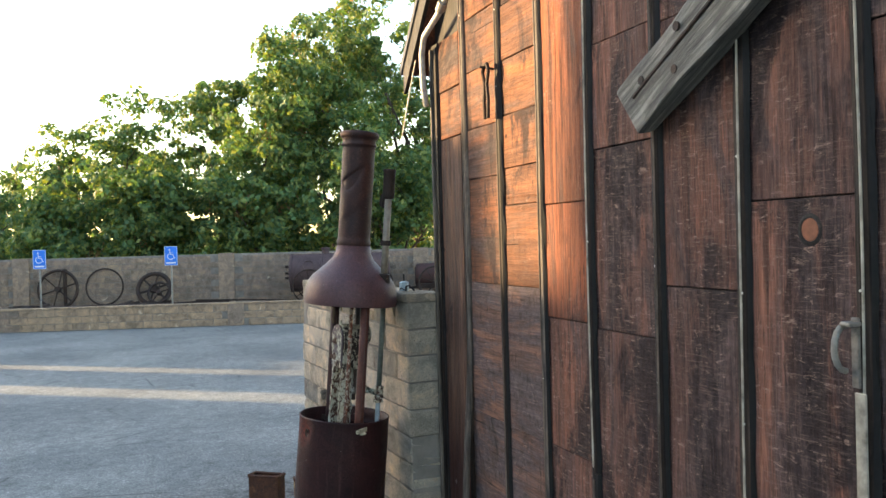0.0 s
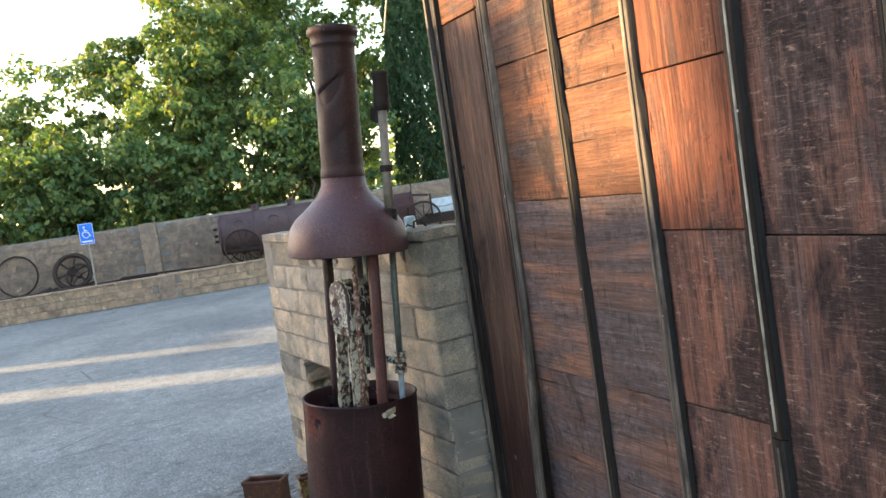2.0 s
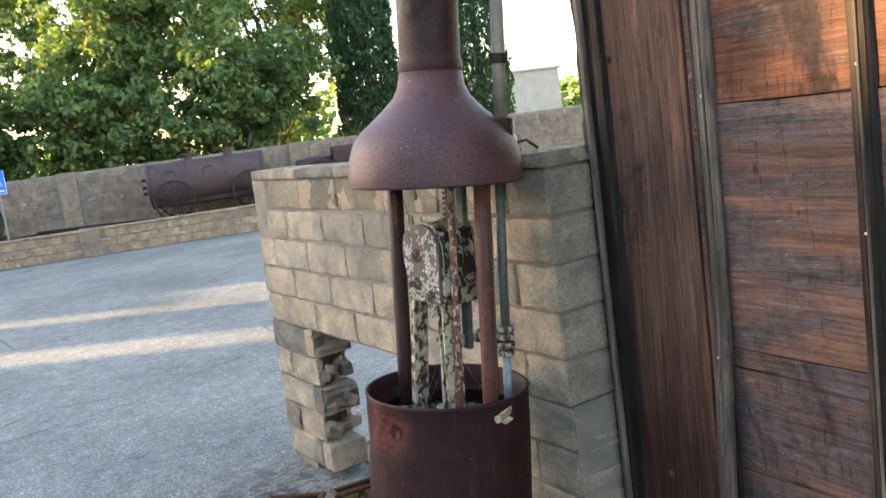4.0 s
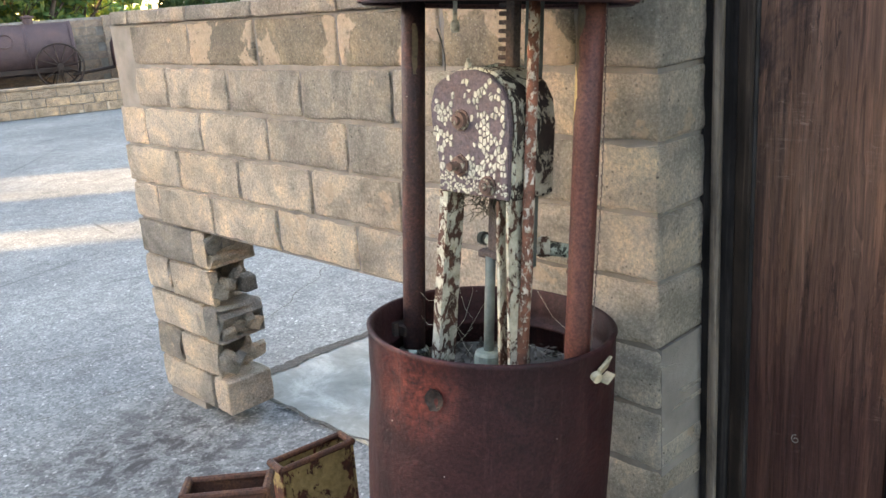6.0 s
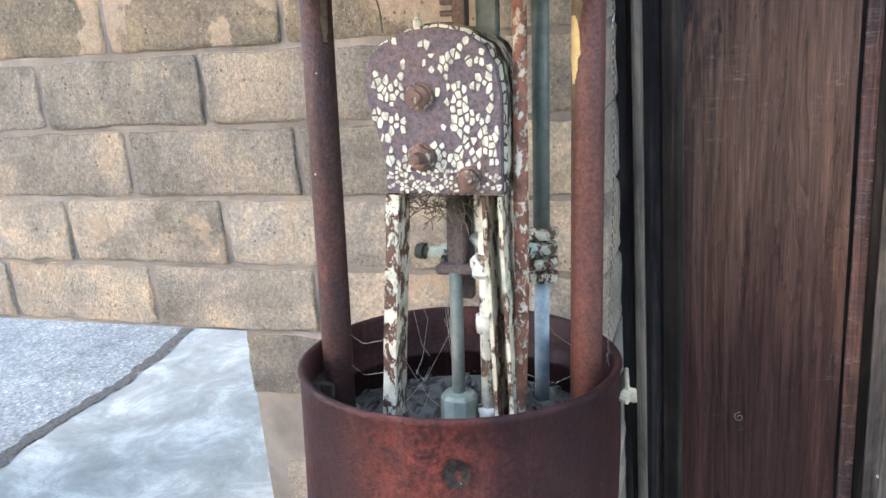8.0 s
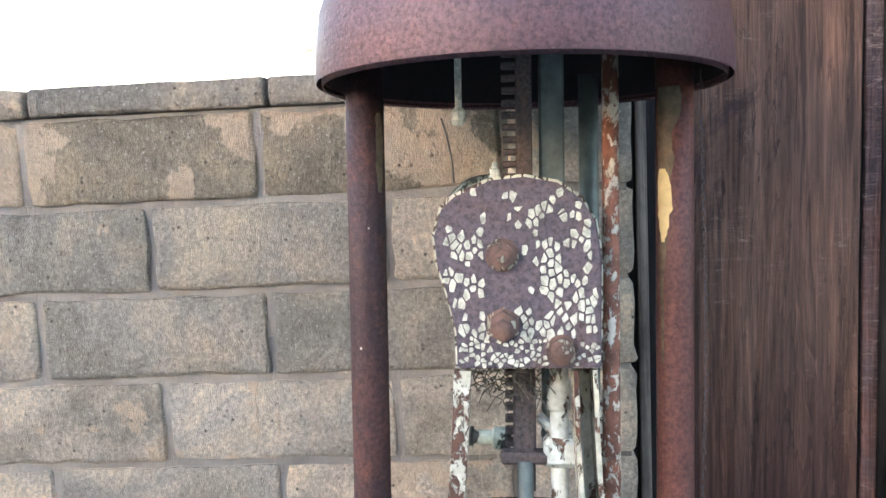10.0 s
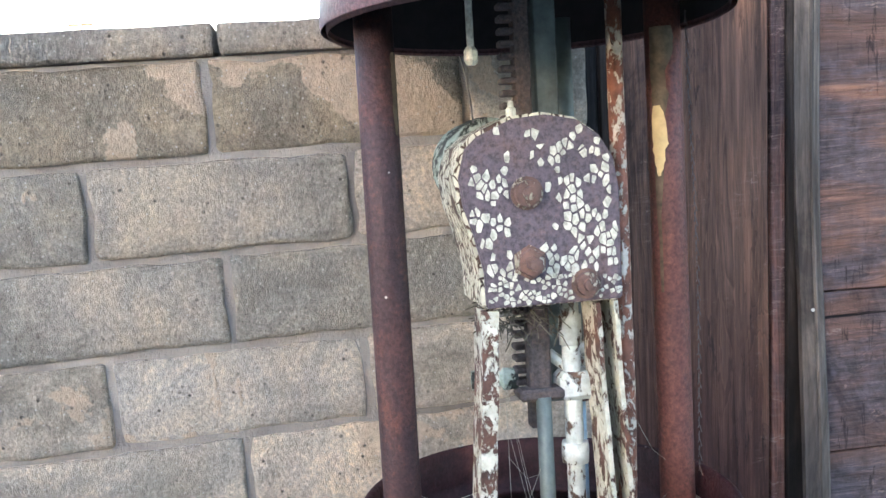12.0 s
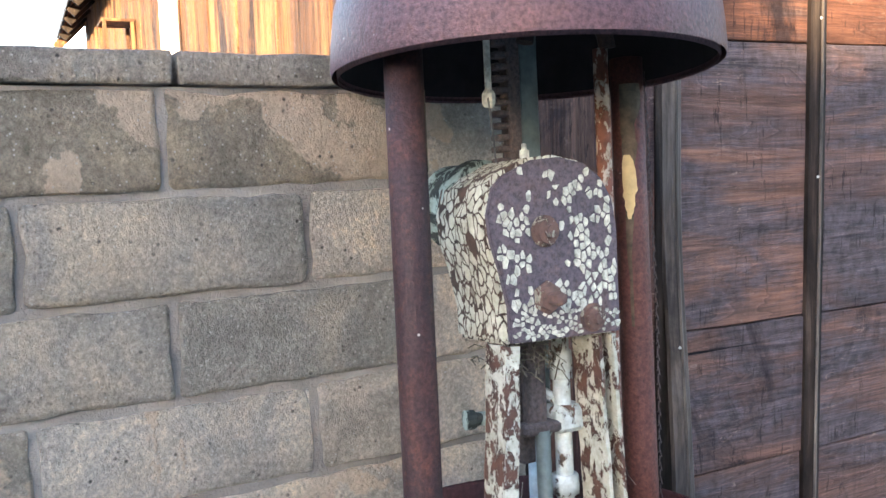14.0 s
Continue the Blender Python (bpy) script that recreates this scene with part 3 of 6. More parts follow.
for ln in (0.60, 0.41, 0.42, 0.40, 0.41, 0.15):
    cp = part("cap_block", rough_block(WALL_T + 0.012, ln - 0.008, 0.048, rng, 0.006, 0.003), BLOCK, block_wall)
    cp.location = (WALL_X + WALL_T / 2, y + ln / 2, BLK_TOP + 0.026)
    y += ln

# cracks in the asphalt and the dirt along the slab's edge
crack_rng = random.Random(8)


def ribbon(points, width, seed, z=0.004):
    """A ragged flat strip on the ground along the points."""
    b, prev = bmesh.new(), None
    pts = [Vector((*p, z)) for p in points]
    for a, e in zip(pts, pts[1:]):
        n = max(2, int((e - a).length / 0.03))
        side = Vector((-(e - a).y, (e - a).x, 0)).normalized()
        for j in range(n + 1):
            p = a.lerp(e, j / n)
            wob = 0.05 * noise.noise(p * 5 + Vector((seed, 0, 0)))
            w = width * (0.35 + 0.9 * abs(noise.noise(p * 23 + Vector((0, seed, 0)))) + crack_rng.uniform(0, 0.3))
            row = (b.verts.new(p + side * (wob + w)), b.verts.new(p + side * (wob - w)))
            if prev:
                b.faces.new((prev[0], row[0], row[1], prev[1]))
            prev = row
    return b


for k, (pts, w) in enumerate(((((0.55, 7.05), (1.10, 7.22), (1.80, 7.15)), 0.003), (((1.2, 6.3), (0.7, 6.9), (-0.6, 7.9)), 0.0025), (((1.9, 7.6), (0.3, 8.6), (-2.5, 9.4)), 0.003), (((2.2, 7.2), (3.4, 7.9), (5.5, 8.4)), 0.003))):
    ob = tagged(new("ground_crack", mesh_of(ribbon(pts, w, k * 3.1), DIRT)), "dark ragged crack in the asphalt", "crack", group="cracks in the asphalt", kind="structure")
edge = tagged(new("dirt_line", mesh_of(ribbon(((1.95, 6.76), (2.7, 6.74), (3.6, 6.75), (4.4, 6.76)), 0.042, 2.2, 0.016), DIRT)), "dark dirt and leaves gathered along the slab's edge", "dirt", kind="structure")
edge2 = tagged(new("dirt_line", mesh_of(ribbon(((1.945, 6.45), (1.94, 5.9), (1.94, 5.4)), 0.012, 4.2, 0.014), DIRT)), "dark dirt gathered along the slab's edge", "dirt", kind="structure")
# Broken end kept white, with the sunlight on it put into the colour.
stub = part("broken_end", rough_block(0.12, 0.03, 0.13, rng, 0.006), mat_plain("sunlit_end_white", (0.62, 0.58, 0.5), 0.9, 0.0, 20.0, 0.2), block_wall, "broken block end, white partly for the sunlight painted on it")
stub.location = (WALL_X + 0.07, 6.812, 1.482)

chip_rng = random.Random(15)
for course in range(5, 9):
    zc = BLK_TOP - BLK_H * (course + 0.5)
    for j in range(4):
        chunk = rough_block(chip_rng.uniform(0.03, 0.07), chip_rng.uniform(0.03, 0.06), chip_rng.uniform(0.03, 0.08), chip_rng, 0.008, 0.012)
        ck = part("broken_piece", chunk, BLOCK, block_wall)
        ck.matrix_basis = pose(WALL_X + 0.03 + 0.046 * j + chip_rng.uniform(-0.01, 0.01), 6.455 + chip_rng.uniform(-0.012, 0.012) + (0.03 if course in (6, 8) else 0), zc + chip_rng.uniform(-0.035, 0.035), chip_rng.uniform(-30, 30), chip_rng.uniform(-30, 30), chip_rng.uniform(-40, 40))

# ---- barn ----
BX, BY = 1.89, 4.53          # gable wall's face, side wall's face, in the barn's own space
EAVE_Z, PITCH = 2.83, 1.0    # roof foot, rise over run
BARN = pose(1.905, BY, 0, 0, 0, -3.2) @ Matrix.Translation((-BX, -BY, 0))  # the barn stands a little askew to the yard
barn_wall = structure("wall_barn_gable", "dark red-brown wooden barn gable wall with upright battens", "wall", BARN)
BATTENS = [4.04, 3.60, 3.19, 2.78, 2.335, 1.918, 1.49, 1.08, 0.66, 0.24, -0.18, -0.60, -1.02, -1.44, -1.86]


def rake(y):
    return EAVE_Z + 0.30 + PITCH * (BY - y) if y > 0.8 else EAVE_Z + 0.30 + PITCH * (BY - 0.8) - PITCH * (0.8 - y)


back = bmesh.new()
prof = [(BY - 0.02, 0.0), (BY - 0.02, rake(BY)), (0.8, rake(0.8)), (-2.93, rake(-2.93)), (-2.93, 0.0)]
prism(prof, 0.09, back)
bmesh.ops.translate(back, vec=(BX + 0.016, 0, 0), verts=back.verts)
part("backing", back, BLACK, barn_wall, "black tarred boards behind the joints")
SEAMS = {1: (0.35, 0.69, 1.035, 1.69, 2.21, 2.46, 2.75, 3.02), 2: (0.35, 0.69, 1.035, 1.69, 2.06, 2.23, 2.475, 2.73, 2.98, 3.3),
         3: (0.62, 1.04, 1.575, 2.045, 2.9), 4: (0.70, 1.56, 2.23, 2.62, 2.9, 3.2), 5: (0.9, 1.74, 2.6), 6: (1.15, 1.995, 2.9), 7: (1.2, 2.4)}
edges = [BY - 0.10] + BATTENS
rng = random.Random(9)


def barn_board(ya, yb, za, zb, material, grain):
    """One board with uneven sawn edges; grain is the axis it runs along."""
    pl = box(0.018, ya - yb - 0.004, zb - za - 0.004, (0, 0, 0), 0.0022)
    bmesh.ops.subdivide_edges(pl, edges=[e for e in pl.edges if e.calc_length() > 0.2 and abs((e.verts[0].co - e.verts[1].co)[grain]) > 0.2], cuts=9)
    for v in pl.verts:
        other = 3 - grain
        v.co[other] += 0.0035 * noise.noise(Vector((v.co[grain] * 6, ya * 9 + za * 5, v.co[other] * 2)))
        v.co.x += 0.002 * noise.noise(Vector((v.co[grain] * 3, za * 7, ya)))
    ob = part("board", pl, material, barn_wall)
    ob.location = (BX + 0.009 + rng.uniform(-0.003, 0.003), (ya + yb) / 2, (za + zb) / 2)


for i, (ya, yb) in enumerate(zip(edges, edges[1:])):
    top = rake((ya + yb) / 2) - 0.05
    cuts = [0.02] + [z for z in SEAMS.get(i, (1.9 + 0.3 * (i % 3),)) if z < top - 0.1] + [top]
    if i == 0:
        for za, zb in zip((0.02, 2.46, 2.72), (2.455, 2.715, 3.0)):
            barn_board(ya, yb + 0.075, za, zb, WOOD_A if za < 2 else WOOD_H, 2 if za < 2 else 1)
        barn_board(yb + 0.072, yb, 0.02, 2.46, WOOD_D, 2)
        barn_board(yb + 0.072, yb, 2.465, 3.1, WOOD_V, 2)
        continue
    for za, zb in zip(cuts, cuts[1:]):
        level = i in (1, 2)
        barn_board(ya, yb, za, zb, (WOOD_L if zb < 1.8 else WOOD_H) if level else (WOOD_D if i >= 4 or zb < 1.8 else WOOD_V), 1 if level else 2)

rng = random.Random(3)
STRIP = [(0.0, -0.026), (-0.011, -0.025), (-0.018, -0.018), (-0.021, -0.006), (-0.0205, 0.008), (-0.017, 0.014), (-0.015, 0.018), (-0.012, 0.026), (0.0, 0.027)]


def batten(y, foot=0.03, top=None, bow=0.0, material=None, wide=False):
    """A moulded cover strip, slightly crooked; bow is how far its foot has sprung off the wall."""
    h = top or rake(y) - 0.05
    b, rows = bmesh.new(), []
    n = 36
    for j in range(n + 1):
        z = foot + (h - foot) * j / n
        dy = 0.010 * noise.noise(Vector((0, y * 7, z * 1.1))) + 0.0025 * noise.noise(Vector((3, y * 7, z * 6)))
        f = min(1.0, max(0.0, (1.45 - z) / 1.0))
        dx = -bow * f * f * (3 - 2 * f)
        w = 1.0 + 0.10 * noise.noise(Vector((5, y * 3, z * 2.3)))
        rows.append([b.verts.new((BX + 0.001 + dx + u, y + dy + v * w, z)) for u, v in STRIP])
    for p, q in zip(rows, rows[1:]):
        for k in range(len(STRIP)):
            m = (k + 1) % len(STRIP)
            b.faces.new((p[k], p[m], q[m], q[k]))
    b.faces.new(rows[0])
    b.faces.new(rows[-1][::-1])
    bmesh.ops.recalc_face_normals(b, faces=b.faces)
    ob = part("batten", b, material or BATTEN, barn_wall)
    flank, rows = bmesh.new(), []
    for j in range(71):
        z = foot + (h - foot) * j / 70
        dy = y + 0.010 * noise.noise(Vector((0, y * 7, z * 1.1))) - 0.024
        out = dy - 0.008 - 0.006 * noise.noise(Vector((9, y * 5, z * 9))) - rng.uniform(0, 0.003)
        rows.append([flank.verts.new(p) for p in ((BX - 0.0035, out, z), (BX - 0.011, dy - 0.003, z), (BX - 0.015, dy + 0.002, z), (BX + 0.001, dy + 0.002, z))])
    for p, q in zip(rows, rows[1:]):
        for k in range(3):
            flank.faces.new((p[k], p[k + 1], q[k + 1], q[k]))
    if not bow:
        part("tar_seal", flank, FLANK_BLACK, ob, "thick black strip along the batten")
    # Thin pale bead: worn edge and its sky highlight, put in as colour.
    part("worn_edge", tube([(BX - 0.0205 - bow * (lambda f: f * f * (3 - 2 * f))(min(1.0, max(0.0, (1.45 - z) / 1.0))), y - 0.002 + 0.010 * noise.noise(Vector((0, y * 7, z * 1.1))), z) for z in [foot + 0.02 + (h - foot - 0.04) * j / 40 for j in range(41)]], 0.0042, 6), PALE_EDGE if wide else BATTEN_PALE, ob, "pale worn edge of the batten with its highlight painted in")
    for z in [foot + 0.12 + k * 0.41 + rng.uniform(-0.08, 0.08) for k in range(int((h - foot) / 0.41))]:
        f = min(1.0, max(0.0, (1.45 - z) / 1.0))
        part("nail", lathe([(0.0, 0.0045), (0.003, 0.0035), (0.004, 0.0), (0.0, 0.0)], 8, at=(BX - 0.0185 - bow * f * f * (3 - 2 * f), y + rng.uniform(-0.006, 0.006), z), turn=pose(0, 0, 0, 0, -90)), NAIL, ob)


for k, y in enumerate(BATTENS):
    if k == 3:
        batten(y, 1.015, wide=True)
        batten(y, 0.03, 1.01, 0.0, BLACK)
    else:
        batten(y, bow=0.05 if k == 0 else 0.0, material=BATTEN_PALE if k in (0, 2) else BATTEN, wide=k in (5, 6))
part("backing_strip", box(0.012, 0.05, 3.0, (BX - 0.003, 4.058, 1.55), 0.003), BATTEN, barn_wall, "dark strip behind the sprung batten")

trim = structure("corner_trim", "black tarred corner board with a ragged edge", "trim", BARN)
part("corner_board", box(0.024, 0.105, 2.98, (BX + 0.003, BY - 0.060, 1.51), 0.004), BLACK, trim)
bmt = bmesh.new()
box(0.012, 0.024, 2.95, (BX + 0.002, BY + 0.004, 1.5), 0.002, bm=bmt)
bmesh.ops.subdivide_edges(bmt, edges=[e for e in bmt.edges if abs((e.verts[0].co - e.verts[1].co).z) > 1], cuts=60)
for v in bmt.verts:
    if v.co.y > BY + 0.005:
        v.co.y += rng.uniform(-0.009, 0.009)
part("felt_edge", bmt, BLACK, trim, "ragged black felt edge")
rib = box(0.020, 0.020, 2.95, (BX - 0.017, BY - 0.030, 1.5), 0.006, 2)
part("fillet", rib, BATTEN_PALE, trim, "grey weathered cover strip")
part("fillet", box(0.010, 0.036, 2.95, (BX - 0.013, BY - 0.090, 1.5), 0.004), BATTEN, trim, "dark inner cover strip")

side_wall = structure("wall_barn_side", "sunlit upright wooden boards on the barn's side wall", "wall", BARN)
part("backing", box(9.3, 0.09, 3.1, (BX + 4.67, BY - 0.064, 1.55)), BLACK, side_wall)
x, k = BX + 0.03, 0
while x < BX + 9.2:
    w = (0.20, 0.30, 0.26, 0.34)[k % 4]
    ob = part("board", box(w - 0.012, 0.018, 3.06, (0, 0, 0), 0.003), WOOD_X, side_wall)
    ob.location = (x + w / 2, BY - 0.006 + 0.004 * (k % 2), 1.55)
    x, k = x + w, k + 1
box_lamp = thing("wall_box", "open wooden box frame fixed under the eave", "box", BARN @ pose(6.9, BY + 0.12, 2.22))
for dx, dy in ((-0.15, 0.09), (0.15, 0.09), (-0.15, -0.09), (0.15, -0.09)):
    part("corner_post", box(0.025, 0.025, 0.42, (dx, dy, 0.0), 0.002), WOOD_X, box_lamp)
for z in (-0.2, 0.2):
    part("shelf_board", box(0.33, 0.22, 0.02, (0, 0, z), 0.002), WOOD_X, box_lamp)
down = thing("downspout", "white painted downspout on the barn's side wall", "downspout", BARN)
part("pipe", tube([(5.0, BY + 0.06, 0.02), (5.0, BY + 0.06, 2.7), (5.0, BY + 0.2, 2.85)], 0.05, 12), WHITE, down)

roof = structure("roof_barn", "barn roof edge with dark rafters and a plank soffit", "roof", BARN)


def roof_slab(name, y0, y1, x0, x1, lift, thick, material, label=""):
    """A board along the roof's slope from y0 (foot) to y1."""
    z0, z1 = EAVE_Z + (4.86 - y0) * PITCH + lift, EAVE_Z + (4.86 - y1) * PITCH + lift
    b = bmesh.new()
    vs = [b.verts.new((x, y, z + dz)) for x in (x0, x1) for y, z in ((y0, z0), (y1, z1)) for dz in (0, thick)]
    for f in ((0, 1, 3, 2), (4, 6, 7, 5), (0, 4, 5, 1), (2, 3, 7, 6), (0, 2, 6, 4), (1, 5, 7, 3)):
        b.faces.new([vs[i] for i in f])
    bmesh.ops.recalc_face_normals(b, faces=b.faces)
    return part(name, b, material, roof, label)


roof_slab("soffit", 4.80, 0.8, BX - 0.06, BX + 9.6, 0.0, 0.03, WOOD_V)
roof_slab("shingle_layer", 4.83, 0.8, BX - 0.095, BX + 9.62, 0.032, 0.05, ROOFING)
roof_slab("bargeboard", 4.80, 0.8, BX - 0.085, BX - 0.062, -0.115, 0.14, BLACK, "dark bargeboard along the gable")
roof_slab("bargeboard", 4.87, 0.8, BX + 9.56, BX + 9.60, -0.115, 0.14, WOOD_X)
b = bmesh.new()
vs = [b.verts.new((x, y, z + dz)) for x in (BX - 0.1, BX + 9.6) for y, z in ((0.8, EAVE_Z + 4.06), (-3.3, EAVE_Z - 0.04)) for dz in (0, 0.09)]
for f in ((0, 1, 3, 2), (4, 6, 7, 5), (0, 4, 5, 1), (2, 3, 7, 6), (0, 2, 6, 4), (1, 5, 7, 3)):
    b.faces.new([vs[i] for i in f])
bmesh.ops.recalc_face_normals(b, faces=b.faces)
part("far_slope", b, ROOFING, roof)
for kx in range(16):
    part("rafter", box(0.045, 0.34, 0.09, (BX + 0.35 + kx * 0.58, 4.68, EAVE_Z + 0.13), 0.003, turn=pose(0, 0, 0, -45)), BATTEN, roof)
rear = structure("wall_barn_rear", "plain boarded rear wall of the barn", "wall", BARN)
part("boards", box(0.1, 7.4, 3.0, (BX + 9.30, 0.8, 1.5)), WOOD_V, rear)
part("boards", box(9.3, 0.1, 3.0, (BX + 4.65, -2.88, 1.5)), WOOD_V, rear)

# conduit that bends off under the roof edge
conduit = thing("conduit", "pale grey conduit bending along the gable under the roof", "pipe", BARN)
part("pipe", tube([(BX - 0.05, 4.50, 2.66), (BX - 0.06, 4.52, 2.78), (BX - 0.07, 4.50, 2.95), (BX - 0.08, 4.42, 3.03), (BX - 0.07, 4.22, 3.10), (BX - 0.06, 4.06, 3.19), (BX - 0.05, 3.85, 3.36), (BX - 0.05, 3.4, 3.8)], 0.017, 10), mat_plain("pale_conduit", (0.46, 0.44, 0.40), 0.5, 0.1), conduit, smooth=True)
part("clip", lathe([(0.02, -0.03), (0.026, -0.03), (0.026, 0.03), (0.02, 0.03)], 12, at=(BX - 0.07, 4.16, 3.13), turn=pose(0, 0, 0, 60)), GALV, conduit)
wire = thing("loose_wire", "thin loose wire hanging from the roof edge", "wire", BARN)
part("strand", tube([(BX - 0.10, 4.52, 2.92), (BX - 0.10, 4.66, 2.74), (BX - 0.12, 4.76, 2.50)], 0.004, 6), GALV, wire)

# old timber brace on the gable
beam = thing("timber_brace", "old grey split timber brace bolted across the gable wall", "beam")
bb = box(0.075, 1.84, 0.195, (0, 0, 0), 0.012, 2)
bmesh.ops.subdivide_edges(bb, edges=[e for e in bb.edges if abs((e.verts[0].co - e.verts[1].co).y) > 1], cuts=24)
for v in bb.verts:
    d = noise.noise_vector(Vector((v.co.x * 9, v.co.y * 4, v.co.z * 9)))
    v.co += Vector((d.x, d.y, d.z)) * 0.016
    if v.co.y > 0.9 and v.co.z < 0:
        v.co.y -= 0.03
beam.matrix_world = BARN @ pose(BX - 0.052, 1.577, 2.73, -27)
part("timber", bb, TIMBER, beam)
part("split", box(0.012, 1.5, 0.014, (-0.037, 0.1, 0.012), 0.004), DARK_IRON, beam, "long dark split in the timber")
for yy, zz in ((0.78, 0.03), (0.62, -0.05), (0.55, 0.055), (0.3, -0.05), (0.2, 0.05), (-0.3, 0.0)):
    part("bolt_hole", lathe([(0.0, 0.0), (0.014, 0.0), (0.014, 0.012), (0.0, 0.012)], 12, at=(-0.031, yy, zz), turn=pose(0, 0, 0, 0, -90)), DARK_IRON, beam)

# tongs on a nail
tongs = thing("hanging_tongs", "dark iron tongs hanging from a nail on the barn wall", "tongs", BARN @ pose(BX - 0.055, 3.635, 2.60))
part("nail", tube([(0.07, 0, 0.10), (-0.03, 0, 0.11)], 0.006, 8), DARK_IRON, tongs)
part("jaw", tube([(0, -0.035, 0.09), (0, -0.02, 0.12), (0, 0.02, 0.12), (0, 0.035, 0.09)], 0.010, 8), DARK_IRON, tongs)
for s in (-1, 1):
    part("arm", tube([(0, 0.035 * s, 0.09), (0, 0.012 * s, 0.03), (0, 0.024 * s, -0.05), (0, 0.018 * s, -0.13)], 0.009, 8), DARK_IRON, tongs)

# plug of bare wood, latch with its pale strip
plug = thing("wood_plug", "round pale knot plug set in a barn board", "plug", BARN @ pose(BX - 0.002, 1.667, 1.911, 0, -90))
part("dark_ring", lathe([(0.031, 0.0022), (0.036, 0.0022), (0.043, 0.0005), (0.031, 0.0005)], 24, closed=True), BLACK, plug, "charred ring round the plug")
part("disc", lathe([(0.0, 0.0012), (0.027, 0.0015), (0.031, 0.0), (0.031, -0.01)], 20), mat_plain("bare_wood", (0.20, 0.07, 0.035), 0.7), plug)
latch = thing("door_latch", "grey iron hasp and ring on the barn wall", "latch", BARN @ pose(BX - 0.028, 1.50, 1.615))
IRON = mat_plain("weathered_iron", (0.17, 0.16, 0.145), 0.5, 0.4, 30.0, 0.5)
part("plate", box(0.008, 0.026, 0.17, (0.0, 0, 0), 0.003), IRON, latch)
part("ring", tube([(-0.012 - 0.035 * math.sin(a), 0.02, 0.055 * math.cos(a) + 0.01) for a in [math.pi * j / 8 for j in range(9)]], 0.008, 8), GALV, latch)
part("staple", tube([(0, -0.012, 0.07), (-0.03, -0.012, 0.07), (-0.03, 0.012, 0.07), (0, 0.012, 0.07)], 0.006, 8), GALV, latch)
strip = thing("cover_strip", "pale weathered strip below the latch", "strip", BARN)
part("board", box(0.006, 0.036, 1.50, (BX - 0.024, 1.492, 0.77), 0.003), PALE_EDGE, strip)

curl = thing("wire_curl", "small pale curl of wire stapled to the barn board", "wire", pose(1.889, 4.303, 0.59, 0, 0, -3.2))
part("strand", tube([(-0.002, (0.003 + 0.0008 * j) * math.cos(j * 0.8), (0.003 + 0.0009 * j) * math.sin(j * 0.8)) for j in range(11)], 0.0009, 5), GALV, curl)

# ---- the old pump ----
PB = Vector((1.318, 4.762, 0.0))
AX = Vector((0.080, -0.026, 1.0)).normalized()
px = Vector((1, 0, 0)) - AX * AX.x
px.normalize()
py = AX.cross(px)
pump_m = Matrix((px, py, AX)).transposed().to_4x4()
pump_m.translation = PB
pump = thing("fuel_pump", "rusted maroon antique fuel pump with its casing open and paint flaking", "fuel pump", pump_m)
R, RIM = 0.252, 0.935


def warp(bm, amount, freq, seed):
    for v in bm.verts:
        d = noise.noise(Vector((v.co.x * freq + seed, v.co.y * freq, v.co.z * freq)))
        n = Vector((v.co.x, v.co.y, 0))
        if n.length > 1e-4:
            v.co += n.normalized() * d * amount
    return bm


steps = [(R, 0.0)] + [(R, RIM * j / 14) for j in range(1, 14)] + [(R, RIM - 0.008), (R + 0.003, RIM), (R - 0.003, RIM + 0.004), (R - 0.010, RIM), (R - 0.011, RIM - 0.05), (R - 0.013, RIM - 0.07), (R - 0.024, RIM - 0.074), (R - 0.024, RIM - 0.083), (R - 0.012, RIM - 0.088), (R - 0.012, 0.60)]
bmd = warp(lathe(steps, 72), 0.006, 3.0, 5)
dent = Vector((-0.235, -0.068, 0.855))
for v in bmd.verts:
    for c, s, a in ((dent, 0.042, 0.024), (Vector((-0.24, 0.035, 0.87)), 0.018, 0.012), (Vector((-0.2, 0.15, 0.80)), 0.05, 0.012)):
        q = (v.co - c).length
        if q < 3 * s:
            v.co -= Vector((v.co.x, v.co.y, 0)).normalized() * a * math.exp(-(q / s) ** 2)
drum = part("drum", bmd, DRUM, pump, smooth=True)
tear = lathe([(0.0, -0.014), (0.010, -0.012), (0.017, -0.004), (0.023, 0.004), (0.015, 0.001), (0.0, -0.005)], 14)
for v in tear.verts:
    v.co.x *= 1 + 0.6 * noise.noise(Vector((v.co.y * 90, v.co.z * 40, 2)))
    v.co.y *= 0.8 + 0.5 * noise.noise(Vector((v.co.x * 90, 7, v.co.z * 40)))
bmesh.ops.transform(tear, matrix=pose(-0.2255, -0.063, 0.853, 0, -90, 14), verts=tear.verts)
part("hole", tear, DARK_IRON, drum, "torn hole in the sheet")
deck = warp(lathe([(0.0, 0.800), (0.10, 0.800), (0.18, 0.803), (R - 0.014, 0.806)], 40), 0.0, 3, 1)
part("deck", deck, mat_plain("dusty_deck", (0.16, 0.155, 0.14), 0.95, 0.0, 14.0, 0.5), pump, "dusty grey deck plate")
lug = box(0.05, 0.007, 0.030, (0.03, -0.257, RIM - 0.035), 0.002, turn=pose(0, 0, 0, 24, -14, 8))
box(0.034, 0.020, 0.006, (0.028, -0.268, RIM - 0.052), 0.002, bm=lug, turn=pose(0, 0, 0, 10, -14, 8))
